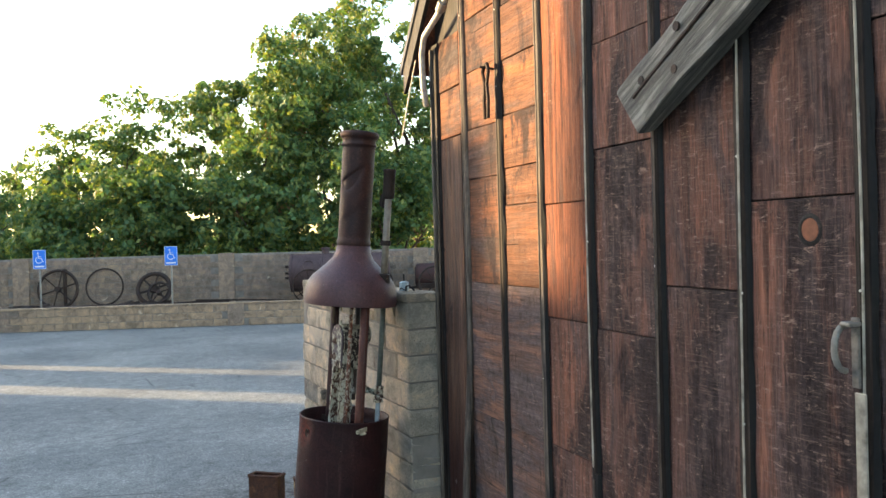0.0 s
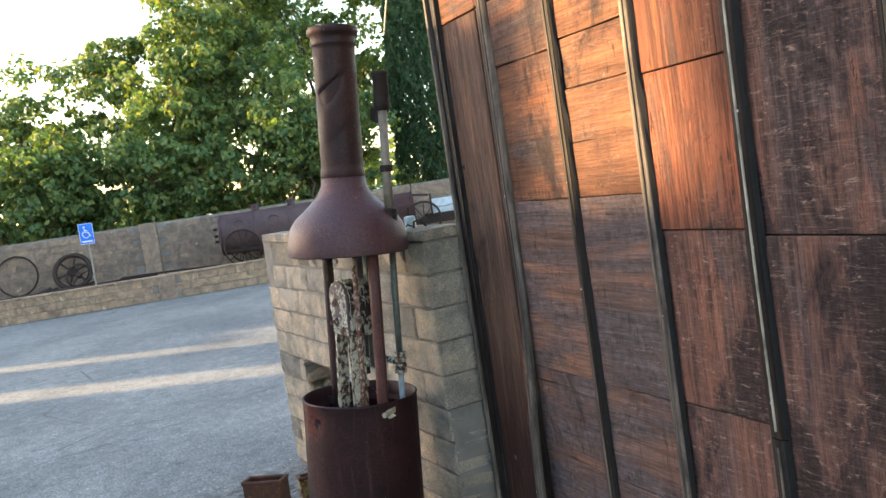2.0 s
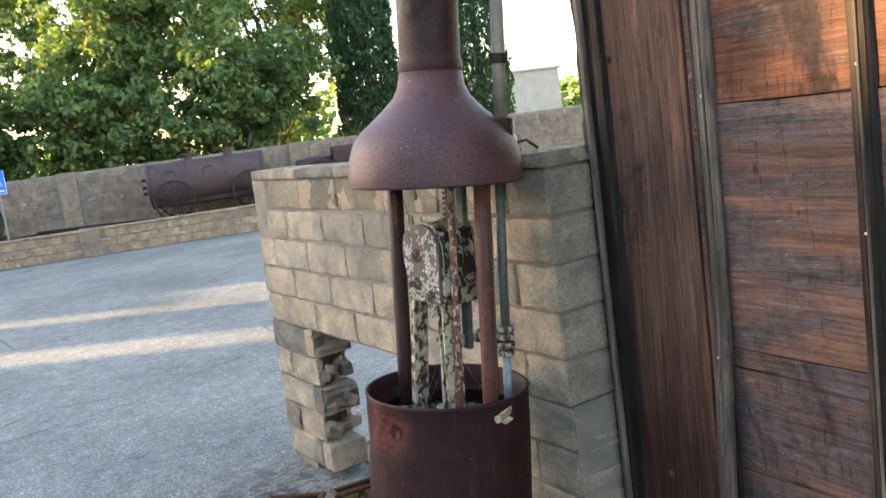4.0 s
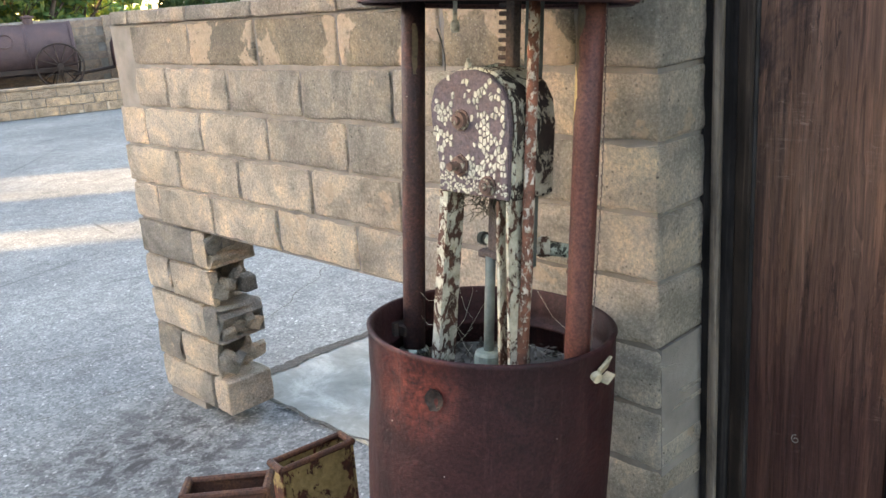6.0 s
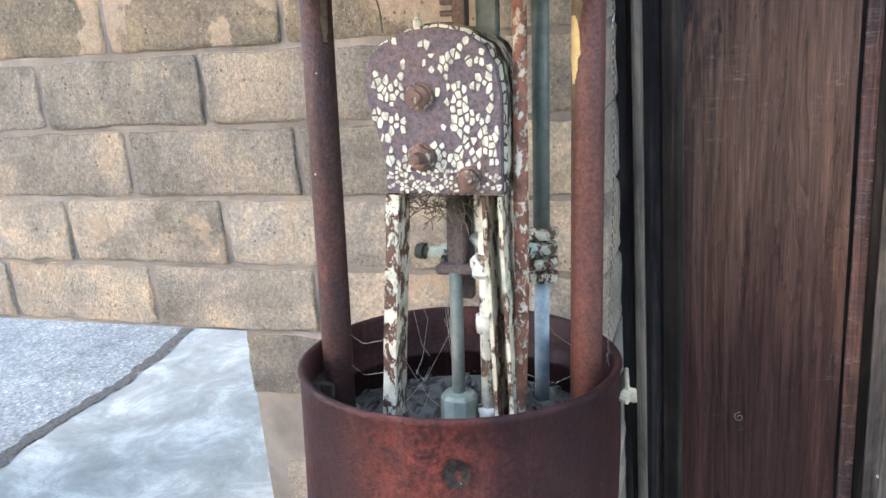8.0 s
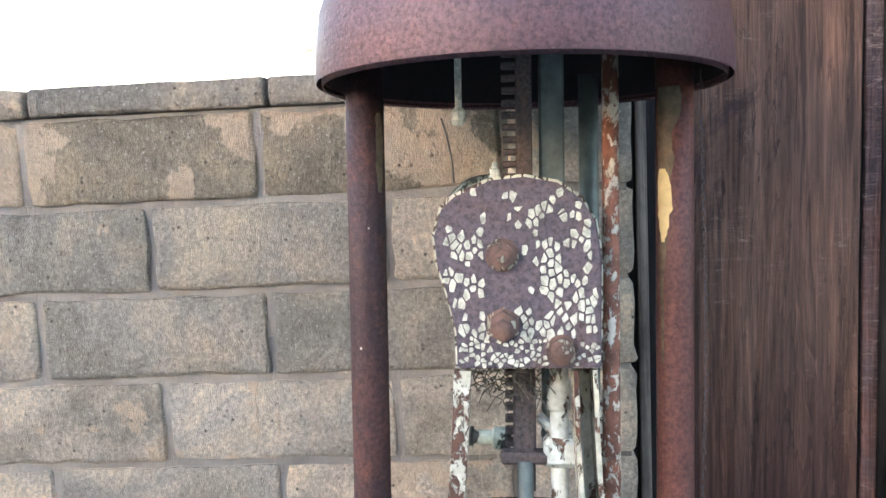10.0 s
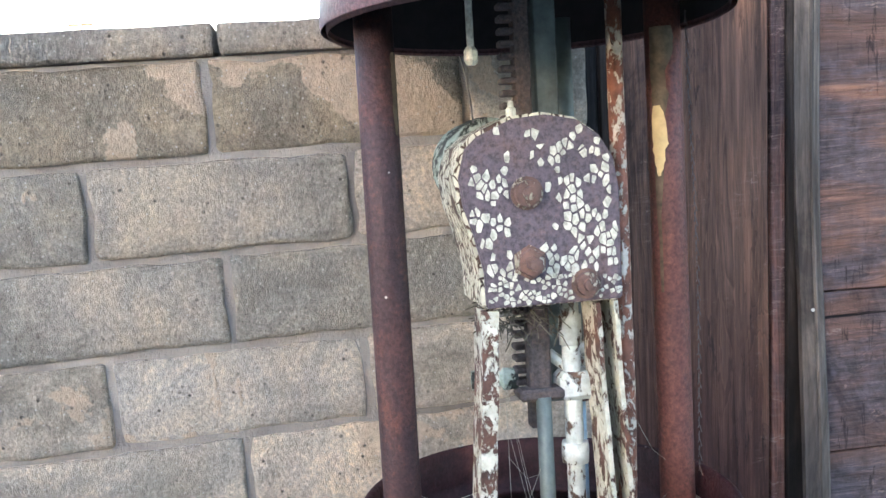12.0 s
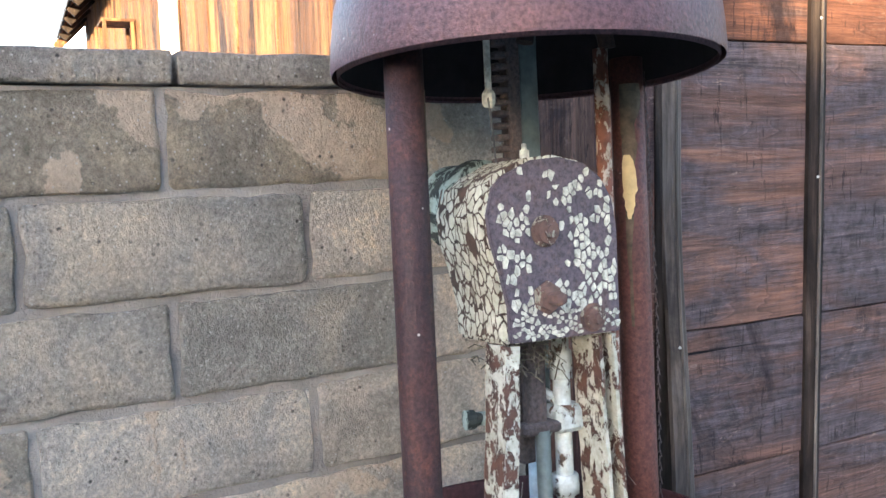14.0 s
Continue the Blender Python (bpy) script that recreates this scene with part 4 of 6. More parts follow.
tube([(0.000, -0.258, RIM - 0.042), (-0.004, -0.270, RIM - 0.045)], 0.010, 10, bm=lug)
part("lug", lug, mat_plain("bone_paint", (0.42, 0.36, 0.25), 0.7, 0.0, 25.0, 0.5), pump, "pale bent metal lug under the rim")

bell = [(0.262, 1.566), (0.2635, 1.575), (0.262, 1.605), (0.257, 1.650), (0.244, 1.690), (0.220, 1.724), (0.184, 1.755), (0.150, 1.787), (0.118, 1.820), (0.101, 1.855), (0.094, 1.90)]
inner = [(r - 0.008, z - 0.004) for r, z in reversed(bell)]
part("bell_hood", warp(lathe(bell + inner + [(0.254, 1.566)], 72), 0.002, 4, 2), BELL, pump, "purple-brown rusted bell hood", smooth=True)
nk = [(0.094, 1.895), (0.0965, 1.90), (0.0965, 1.925), (0.092, 1.93)] + [(0.092, 1.95 + 0.0125 * j) for j in range(40)] + [(0.093, 2.455), (0.099, 2.46), (0.099, 2.468), (0.094, 2.475), (0.095, 2.495), (0.104, 2.503), (0.110, 2.512), (0.110, 2.528), (0.104, 2.537), (0.085, 2.538), (0.083, 2.50), (0.083, 1.9)]
bmn = lathe(nk, 96)
for v in bmn.verts:
    for c, s, a in ((Vector((-0.064, -0.066, 2.275)), 0.050, 0.038), (Vector((-0.06, -0.07, 2.06)), 0.07, 0.006)):
        q = (v.co - c)
        q.z += (v.co.x - c.x) * -0.9
        if q.z > 0:
            q.z *= 5.0
        if q.length < 3 * s:
            v.co -= Vector((v.co.x, v.co.y, 0)).normalized() * a * math.exp(-(q.length / s) ** 2)
part("neck", bmn, mat_rust("neck_rust", (0.016, 0.009, 0.010), (0.035, 0.017, 0.017), (0.095, 0.042, 0.030), 0.3, 3.5, 0.25, 0.5), pump, "dented maroon neck with a turned lip", smooth=True)
# Near-black inner skin: the shade inside the hood, put in as a surface.
shade_profile = [(0.2525, 1.572), (0.2525, 1.60), (0.243, 1.645), (0.226, 1.684), (0.200, 1.715), (0.0, 1.730)]
part("hood_lining", lathe(shade_profile, 48), mat_plain("hood_shade_black", (0.016, 0.012, 0.012), 0.9), pump, "near-black skin added for the shade inside the hood", smooth=True)
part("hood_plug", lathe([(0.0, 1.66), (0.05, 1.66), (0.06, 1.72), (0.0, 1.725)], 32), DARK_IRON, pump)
part("hood_arch", tube([(-0.03, -0.05 + 0.07 * math.cos(a), 1.60 + 0.06 * math.sin(a)) for a in [math.pi * j / 10 for j in range(11)]], 0.012, 10), DARK_IRON, pump)

for u, v in ((-0.027, 0.200), (0.024, -0.200)):
    post = part("post", tube([(u, v, 0.79), (u, v, 1.0), (u, v, 1.3), (u, v, 1.60)], 0.0245, 24), POST if v > 0 else POST_RED, pump, smooth=True)
    s = 1 if v > 0 else -1
    br = box(0.055, 0.05, 0.028, (u, v + 0.022 * s, 0.876), 0.004)
    tube([(u - 0.03, v + 0.03 * s, 0.862), (u - 0.03, v + 0.03 * s, 0.892)], 0.009, 8, bm=br)
    part("bracket", br, DARK_IRON if s > 0 else FLAKY_RUST, post)
    part("socket", lathe([(0.026, 0.802), (0.036, 0.806), (0.033, 0.832), (0.026, 0.838)], 20, at=(u, v, 0)), FLAKY_GREEN if s > 0 else DARK_IRON, post)


def paint_patch(u, v, r, spans, material, label):
    """Paint left on the side of a post: for each height, from one angle to another, with a broken edge."""
    b = bmesh.new()
    prev = None
    for j in range(len(spans) * 4 - 3):
        i, f = divmod(j, 4)
        z, a0, a1 = [p + (q - p) * f / 4 for p, q in zip(spans[i], spans[min(i + 1, len(spans) - 1)])]
        a0 += 7 * noise.noise(Vector((z * 120, 0, 0)))
        a1 += 9 * noise.noise(Vector((z * 120, 5, 0)))
        row = [b.verts.new((u + r * math.cos(math.radians(a0 + (a1 - a0) * q / 6)), v + r * math.sin(math.radians(a0 + (a1 - a0) * q / 6)), z)) for q in range(7)]
        if prev:
            for q in range(6):
                b.faces.new((prev[q], prev[q + 1], row[q + 1], row[q]))
        prev = row
    part("paint_patch", b, material, pump, label, smooth=True)


OLIVE = mat_plain("olive_paint", (0.085, 0.062, 0.036), 0.6, 0.0, 60.0, 0.6)
YELLOW = mat_plain("cream_yellow_paint", (0.55, 0.42, 0.20), 0.6, 0.0, 30.0, 0.25)
paint_patch(0.024, -0.200, 0.0252, ((1.36, 128, 138), (1.38, 118, 150), (1.41, 112, 163), (1.44, 112, 155), (1.455, 118, 142)), YELLOW, "cream-yellow paint left on the post")
paint_patch(0.024, -0.200, 0.0250, ((1.20, 125, 135), (1.34, 118, 140), (1.47, 114, 165), (1.50, 112, 160), (1.53, 112, 190), (1.56, 112, 185)), OLIVE, "dull olive paint left on the post")
paint_patch(-0.027, 0.200, 0.0252, ((1.43, 225, 238), (1.45, 222, 246), (1.50, 220, 250), (1.53, 222, 240)), OLIVE, "dull olive paint left on the post")
part("gauge_pipe", tube([(-0.026, -0.108, 0.80), (-0.03, -0.098, 0.84), (-0.026, -0.104, 0.90), (-0.025, -0.110, 1.05), (-0.025, -0.111, 1.60)], [0.016, 0.014, 0.0125, 0.0115, 0.0105], 16), FLAKY_RUST, pump, "thin rusted pipe with flaking cream paint", smooth=True)

# gear casing
G = (-0.062, 0.0)
ordered = [(-0.097, 1.206), (-0.098, 1.35), (-0.091, 1.392), (-0.073, 1.421), (-0.043, 1.442), (-0.001, 1.450), (0.042, 1.446), (0.067, 1.435), (0.088, 1.426), (0.105, 1.411), (0.115, 1.375),
           (0.111, 1.339), (0.100, 1.305), (0.088, 1.253), (0.087, 1.206)]
casing_bm = prism(ordered, 0.125, bevel=0.006)
bmesh.ops.translate(casing_bm, vec=(G[0] + 0.006, 0, 0), verts=casing_bm.verts)
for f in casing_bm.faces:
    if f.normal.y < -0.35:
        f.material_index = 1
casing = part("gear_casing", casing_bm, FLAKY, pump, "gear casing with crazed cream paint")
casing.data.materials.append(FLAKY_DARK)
front = prism([(0.003 + (y - 0.003) * 0.965, 1.315 + (z - 1.315) * 0.97) for y, z in ordered], 0.010, bevel=0.002)
bmesh.ops.translate(front, vec=(G[0] - 0.004, 0, 0), verts=front.verts)
part("cover_plate", front, PLATE, casing, "bare purple-grey cover plate")


def inside(y, z):
    ok = False
    for (y0, z0), (y1, z1) in zip(ordered, ordered[1:] + ordered[:1]):
        if (z0 > z) != (z1 > z) and y < (y1 - y0) * (z - z0) / (z1 - z0) + y0:
            ok = not ok
    return ok


def flakes(rng, dy0, dz0, keep, low=1.195, high=1.46):
    """Curled paint flakes on the cover plate: the coat has cracked into uneven blocks, and each block that is left is a small thin plate."""
    b = bmesh.new()
    seeds = []
    for jy in range(int(0.25 / dy0)):
        for jz in range(int((high - low) / dz0)):
            f = 0.75 + 0.45 * noise.noise(Vector((jy * 0.3, jz * 0.25, 1.7)))
            seeds.append((-0.115 + dy0 * (jy + 0.5) + rng.uniform(-0.62, 0.62) * dy0 * f, low + dz0 * (jz + 0.5 + 0.5 * (jy % 2)) + rng.uniform(-0.62, 0.62) * dz0 * f))
    for y, z in seeds:
        if not keep(y, z) or not inside(0.003 + (y - 0.003) * 1.08, 1.325 + (z - 1.325) * 1.07):
            continue
        if min((y - 0.027) ** 2 + (z - 1.35) ** 2, (y - 0.027) ** 2 + (z - 1.264) ** 2, (y + 0.045) ** 2 + (z - 1.232) ** 2) < 0.021 ** 2:
            continue
        near = sorted(seeds, key=lambda q: (q[0] - y) ** 2 + ((q[1] - z) * dy0 / dz0) ** 2)[1:11]
        cell = [(-dy0, -dz0), (dy0, -dz0), (dy0, dz0), (-dy0, dz0)]
        for ny, nz in near:
            ey, ez = ny - y, (nz - z) * (dy0 / dz0) ** 2
            lim = (ey * (ny - y) + ez * (nz - z)) / 2
            cut = []
            for p, q in zip(cell, cell[1:] + cell[:1]):
                fp, fq = p[0] * ey + p[1] * ez - lim, q[0] * ey + q[1] * ez - lim
                if fp <= 0:
                    cut.append(p)
                if fp * fq < 0:
                    f = fp / (fp - fq)
                    cut.append((p[0] + (q[0] - p[0]) * f, p[1] + (q[1] - p[1]) * f))
            cell = cut
            if len(cell) < 3:
                break
        if len(cell) < 3:
            continue
        shrink, x = rng.uniform(0.60, 0.90), G[0] - 0.004
        cy, cz = sum(p[0] for p in cell) / len(cell), sum(p[1] for p in cell) / len(cell)
        ring = []
        for p, q in zip(cell, cell[1:] + cell[:1]):
            for f in (0.07, 0.93):
                ring.append((y + cy + (p[0] + (q[0] - p[0]) * f - cy) * shrink, z + cz + (p[1] + (q[1] - p[1]) * f - cz) * shrink))
        tilt = rng.uniform(-0.06, 0.06)
        top = [b.verts.new((x - 0.0010 - rng.uniform(0.0003, 0.0009) + tilt * (p - y), p, q)) for p, q in ring]
        bot = [b.verts.new((x + 0.0004, p, q)) for p, q in ring]
        n = len(ring)
        b.faces.new(top)
        for s in range(n):
            b.faces.new((top[s], bot[s], bot[(s + 1) % n], top[(s + 1) % n]))
    bmesh.ops.recalc_face_normals(b, faces=b.faces)
    return b


frng = random.Random(21)


def cover(y, z):
    """How likely paint is left at a place on the plate: most on the flanks and low down, little at the crown and the middle."""
    n = 0.45 * noise.noise(Vector((y * 22 + 3, z * 22, 0.3)))
    share = 0.52 + n + (0.22 if y < -0.02 else 0) + (0.25 if z < 1.275 else 0) - (0.8 if z > 1.43 else 0.25 if z > 1.405 else 0)
    if -0.014 < y < 0.05 and 1.285 < z < 1.39:
        share -= 0.5
    return frng.random() < share


def low_cover(y, z):
    return z < 1.246 and frng.random() < 0.78


fl = part("flaking_paint", flakes(frng, 0.0086, 0.0132, lambda y, z: z >= 1.248 and cover(y, z)), CREAM, casing, "crazed cream paint left on the plate")
tagged(fl, kind="stuff")
fl = part("flaking_paint", flakes(frng, 0.0068, 0.0068, low_cover, 1.195, 1.26), CREAM, casing, "finely crazed cream paint along the lower edge")
tagged(fl, kind="stuff")
CRUST = mat_flaky("crusted_bolt", (0.105, 0.070, 0.062), (0.36, 0.32, 0.25), 0.10, 180.0, False)
for (y, z), r, cap_mat in (((0.027, 1.350), 0.017, CRUST), ((0.027, 1.264), 0.0185, CRUST), ((-0.045, 1.232), 0.0155, CRUST)):
    bolt = lathe([(0.0, 0.0), (r + 0.004, 0.0), (r + 0.004, 0.004), (r, 0.0045), (r * 0.95, 0.012), (r * 0.5, 0.013), (r * 0.48, 0.020 if z != 1.264 else 0.034), (0.0, 0.021 if z != 1.264 else 0.036)], 6 if z == 1.264 else 18, at=(G[0] - 0.003, y, z), turn=pose(0, 0, 0, 0, -90))
    part("bolt", bolt, cap_mat, casing)
mot = lathe([(0.0, -0.006), (0.045, -0.006), (0.064, 0.004), (0.066, 0.02), (0.060, 0.03), (0.062, 0.075), (0.054, 0.085), (0.0, 0.088)], 32, at=(0.045, 0.042, 1.388), turn=pose(0, 0, 0, 0, 90, 8))
part("gear_cover", mot, FLAKY_GREEN, casing, "round green gear cover with torn paint", smooth=True)
part("grease_nipple", lathe([(0.0, 0.02), (0.0035, 0.019), (0.004, 0.012), (0.0065, 0.010), (0.0065, 0.0), (0.0, 0.0)], 10, at=(-0.04, 0.035, 1.446)), CREAM, casing)


def channel(name, a, b2, w, d, material, label):
    """A leg of folded channel from a down to b2."""
    a, b2 = Vector(a), Vector(b2)
    ln = (a - b2).length
    t = 0.006
    sec = [(-d / 2, -w / 2), (d / 2, -w / 2), (d / 2, -w / 2 + t), (-d / 2 + t, -w / 2 + t), (-d / 2 + t, w / 2 - t), (d / 2, w / 2 - t), (d / 2, w / 2), (-d / 2, w / 2)]
    bmc = bmesh.new()
    rows = [[bmc.verts.new((x + 0.002 * noise.noise(Vector((z * 20, x * 9, y * 9))), y + 0.003 * noise.noise(Vector((z * 14, 4, w))), z)) for x, y in sec] for z in [-ln / 2 + ln * j / 10 for j in range(11)]]
    for p, q in zip(rows, rows[1:]):
        for i in range(8):
            bmc.faces.new((p[i], p[(i + 1) % 8], q[(i + 1) % 8], q[i]))
    bmc.faces.new(rows[0][::-1])
    bmc.faces.new(rows[-1])
    bmesh.ops.recalc_face_normals(bmc, faces=bmc.faces)
    bmesh.ops.transform(bmc, matrix=Matrix.Translation((a + b2) / 2) @ (a - b2).to_track_quat("Z", "Y").to_matrix().to_4x4() @ pose(0, 0, 0, 0, 0, 0), verts=bmc.verts)
    return part(name, bmc, material, pump, label)


channel("leg", (-0.035, 0.078, 1.205), (-0.035, 0.104, 0.80), 0.021, 0.05, PEELING, "folded steel leg with flaking cream paint")
channel("leg", (-0.03, -0.074, 1.205), (-0.03, -0.092, 0.80), 0.030, 0.06, LEG_RUST, "folded steel leg with flaking cream paint")
part("foot_plate", box(0.09, 0.07, 0.012, (-0.035, 0.108, 0.806), 0.004), FLAKY_RUST, pump)
part("foot_plate", box(0.09, 0.08, 0.012, (-0.03, -0.09, 0.806), 0.004), FLAKY_RUST, pump)

# rack, ram, pump rod and delivery pipe
rk = bmesh.new()
box(0.022, 0.022, 0.62, (0.045, -0.004, 1.33), 0.002, bm=rk)
for j in range(34):
    box(0.022, 0.022, 0.0085, (0.045, 0.015, 1.07 + 0.0165 * j), 0.002, bm=rk)
part("rack", rk, RACK, pump, "toothed iron rack")
part("slide_bar", box(0.02, 0.034, 0.64, (0.062, -0.042, 1.37), 0.003), GREY_GREEN, pump, "grey-green slide bar")
part("ram", tube([(-0.005, 0.0, 0.80), (-0.005, 0.0, 1.075)], 0.0105, 16), GREY_GREEN, pump, smooth=True)
part("gland_nut", lathe([(0.0, 0.80), (0.022, 0.80), (0.022, 0.825), (0.028, 0.828), (0.030, 0.832), (0.030, 0.868), (0.026, 0.874), (0.016, 0.876), (0.0, 0.876)], 10, at=(-0.005, 0.0, 0)), PALE_GREEN, pump, "pale green gland nut")
cl = box(0.03, 0.075, 0.016, (0.005, -0.005, 1.078), 0.004)
box(0.024, 0.030, 0.13, (0.012, 0.0, 1.145), 0.004, bm=cl)
part("crosshead", cl, RACK, pump)
vp = tube([(0.01, -0.046, 0.80), (0.01, -0.046, 1.21)], 0.0125, 14)
for z, r, h in ((0.99, 0.019, 0.028), (1.16, 0.016, 0.04), (0.84, 0.020, 0.018)):
    lathe([(0.0, -h / 2), (r, -h / 2), (r * 1.05, 0), (r, h / 2), (0.0, h / 2)], 8, at=(0.01, -0.046, z), bm=vp)
part("delivery_pipe", vp, WHITE_PEEL, pump, "pipe under thick flaking white paint", smooth=True)
vb = box(0.045, 0.052, 0.038, (0.01, -0.050, 1.085), 0.007)
tube([(0.01, -0.05, 1.10), (0.03, -0.02, 1.125)], 0.008, 8, bm=vb)
part("valve_body", vb, WHITE_PEEL, pump, "white painted valve body")
part("side_valve", lathe([(0.0, 0), (0.015, 0.0), (0.016, 0.02), (0.010, 0.024), (0.010, 0.05), (0.014, 0.052), (0.014, 0.065), (0.0, 0.066)], 14, at=(0.05, 0.02, 1.09), turn=pose(0, 0, 0, 0, 90, 80)), FLAKY_GREEN, pump)
dp = tube([(-0.03, 0.080, 1.62), (-0.03, 0.080, 1.532)], 0.0045, 10)
lathe([(0.0, 1.512), (0.006, 1.513), (0.009, 1.518), (0.009, 1.530), (0.006, 1.535), (0.0, 1.537)], 8, at=(-0.03, 0.080, 0), bm=dp)
part("drip_nozzle", dp, CREAM, pump, "small pale nozzle under the hood")
part("twig", tube([(-0.06, 0.10, 1.52), (-0.055, 0.094, 1.50), (-0.05, 0.088, 1.47), (-0.05, 0.086, 1.44)], 0.0013, 5), DIRT, pump)
ch = bmesh.new()
for j in range(62):
    z = 0.93 + j * 0.0105
    y = -0.236 + 0.003 * math.sin(z * 9)
    tube([(0.02 + 0.0018 * (j % 2), y - 0.003 * ((j + 1) % 2), z), (0.02, y, z + 0.0125), (0.02 + 0.0018 * ((j + 1) % 2), y + 0.0015, z + 0.006)], 0.0009, 4, bm=ch)
part("chain", ch, RACK, pump, "thin hanging chain")

litter_rng = random.Random(17)
lt = bmesh.new()
for j in range(900):
    a, r = litter_rng.uniform(0, 2 * math.pi), 0.23 * math.sqrt(litter_rng.random())
    s = litter_rng.uniform(0.004, 0.017)
    m = pose(r * math.cos(a), r * math.sin(a), 0.806 + litter_rng.uniform(0, 0.012), litter_rng.uniform(-50, 50), litter_rng.uniform(-50, 50), litter_rng.uniform(0, 360))
    vs = [lt.verts.new(m @ Vector(q)) for q in ((-s, 0, 0), (0, -s * 0.4, 0.001), (s, 0, 0.002), (0, s * 0.4, 0.001))]
    lt.faces.new(vs)
tagged(part("leaf_litter", lt, DIRT, pump, "dry leaf litter on the deck"), kind="stuff")
web = bmesh.new()
for j in range(15):
    a, b3 = litter_rng.choice([((-0.04, 0.10), (-0.005, 0.0)), ((-0.03, -0.09), (0.01, -0.046)), ((-0.027, 0.2), (-0.04, 0.1)), ((0.05, 0.04), (0.0, 0.0)), ((-0.02, -0.11), (0.024, -0.2)), ((-0.04, 0.06), (0.0, 0.05))])
    z0, z1 = litter_rng.uniform(0.82, 1.12), litter_rng.uniform(0.81, 1.0)
    mid = ((a[0] + b3[0]) / 2, (a[1] + b3[1]) / 2, (z0 + z1) / 2 - 0.02)
    tube([(a[0], a[1], z0), mid, (b3[0], b3[1], z1)], 0.0003, 3, bm=web, cap=False)
tagged(part("cobweb", web, CREAM, pump, "dusty cobweb threads"), kind="stuff")

nest = bmesh.new()
for j in range(110):
    a = Vector((litter_rng.uniform(-0.03, 0.05), litter_rng.uniform(-0.03, 0.075), litter_rng.uniform(1.165, 1.206)))
    b3 = a + Vector((litter_rng.uniform(-0.03, 0.03), litter_rng.uniform(-0.03, 0.03), litter_rng.uniform(-0.03, 0.012)))
    tube([a, (a + b3) / 2 + Vector((0.004, litter_rng.uniform(-0.006, 0.006), 0.004)), b3], 0.0009, 4, bm=nest)
tagged(part("dry_nest", nest, NEST, pump, "tangle of dry stalks caught under the casing"), kind="stuff")

# ---- vent pipe on the hood and the pipe below it ----
VU, VV = 0.137, -0.156
vent = part("vent_pipe", tube([(VU, VV, 1.70), (VU, VV, 2.17)], 0.0195, 18), mat_plain("bone_pipe", (0.25, 0.215, 0.17), 0.6, 0.1, 20.0, 0.35), pump, "pale vent pipe standing on the hood", smooth=True)
part("vent_cap", lathe([(0.0, 2.335), (0.036, 2.33), (0.036, 2.32), (0.033, 2.315), (0.034, 2.19), (0.030, 2.17), (0.022, 2.165), (0.0, 2.165)], 20, at=(VU, VV, 0)), DARK_IRON, vent, "rusted dark vent cap", smooth=True)
part("vent_arm", box(0.03, 0.06, 0.07, (VU - 0.012, VV + 0.042, 2.155), 0.008, turn=pose(0, 0, 0, 14)), DARK_IRON, vent)
part("clamp", lathe([(0.02, -0.014), (0.028, -0.014), (0.028, 0.014), (0.02, 0.014)], 16, at=(VU, VV, 1.92), closed=True), DARK_IRON, vent)
part("clamp_bolt", tube([(VU - 0.01, VV - 0.05, 1.92), (VU + 0.005, VV - 0.015, 1.92)], 0.006, 8), DARK_IRON, vent)
part("collar", lathe([(0.0, 1.69), (0.034, 1.69), (0.034, 1.745), (0.026, 1.75), (0.0, 1.75)], 16, at=(VU, VV, 0)), DARK_IRON, vent)
FU, FV = 0.162, -0.102
feed = part("feed_pipe", tube([(FU, FV, 1.10), (FU, FV, 1.60)], 0.0145, 16), GREY_GREEN, pump, "grey-green feed pipe", smooth=True)
part("feed_stub", tube([(FU, FV, 0.80), (FU, FV, 1.03)], 0.013, 16), mat_plain("pale_blue_pipe", (0.27, 0.35, 0.40), 0.6), feed, "pale blue pipe stub", smooth=True)
for z in (1.105, 1.08, 1.055, 1.03):
    part("thread_ring", lathe([(0.010, z - 0.010), (0.027, z - 0.008), (0.029, z), (0.027, z + 0.008), (0.010, z + 0.010)], 14, at=(FU, FV, 0)), PEELING, feed)
part("union_arm", tube([(FU - 0.01, FV, 1.075), (FU - 0.06, FV + 0.05, 1.085)], 0.015, 10), FLAKY_GREEN, feed)
part("union_cap", lathe([(0.0, 0.0), (0.022, 0.0), (0.024, 0.015), (0.016, 0.03), (0.0, 0.032)], 10, at=(FU - 0.05, FV + 0.045, 1.085), turn=pose(0, 0, 0, 0, 90, 135)), PEELING, feed)

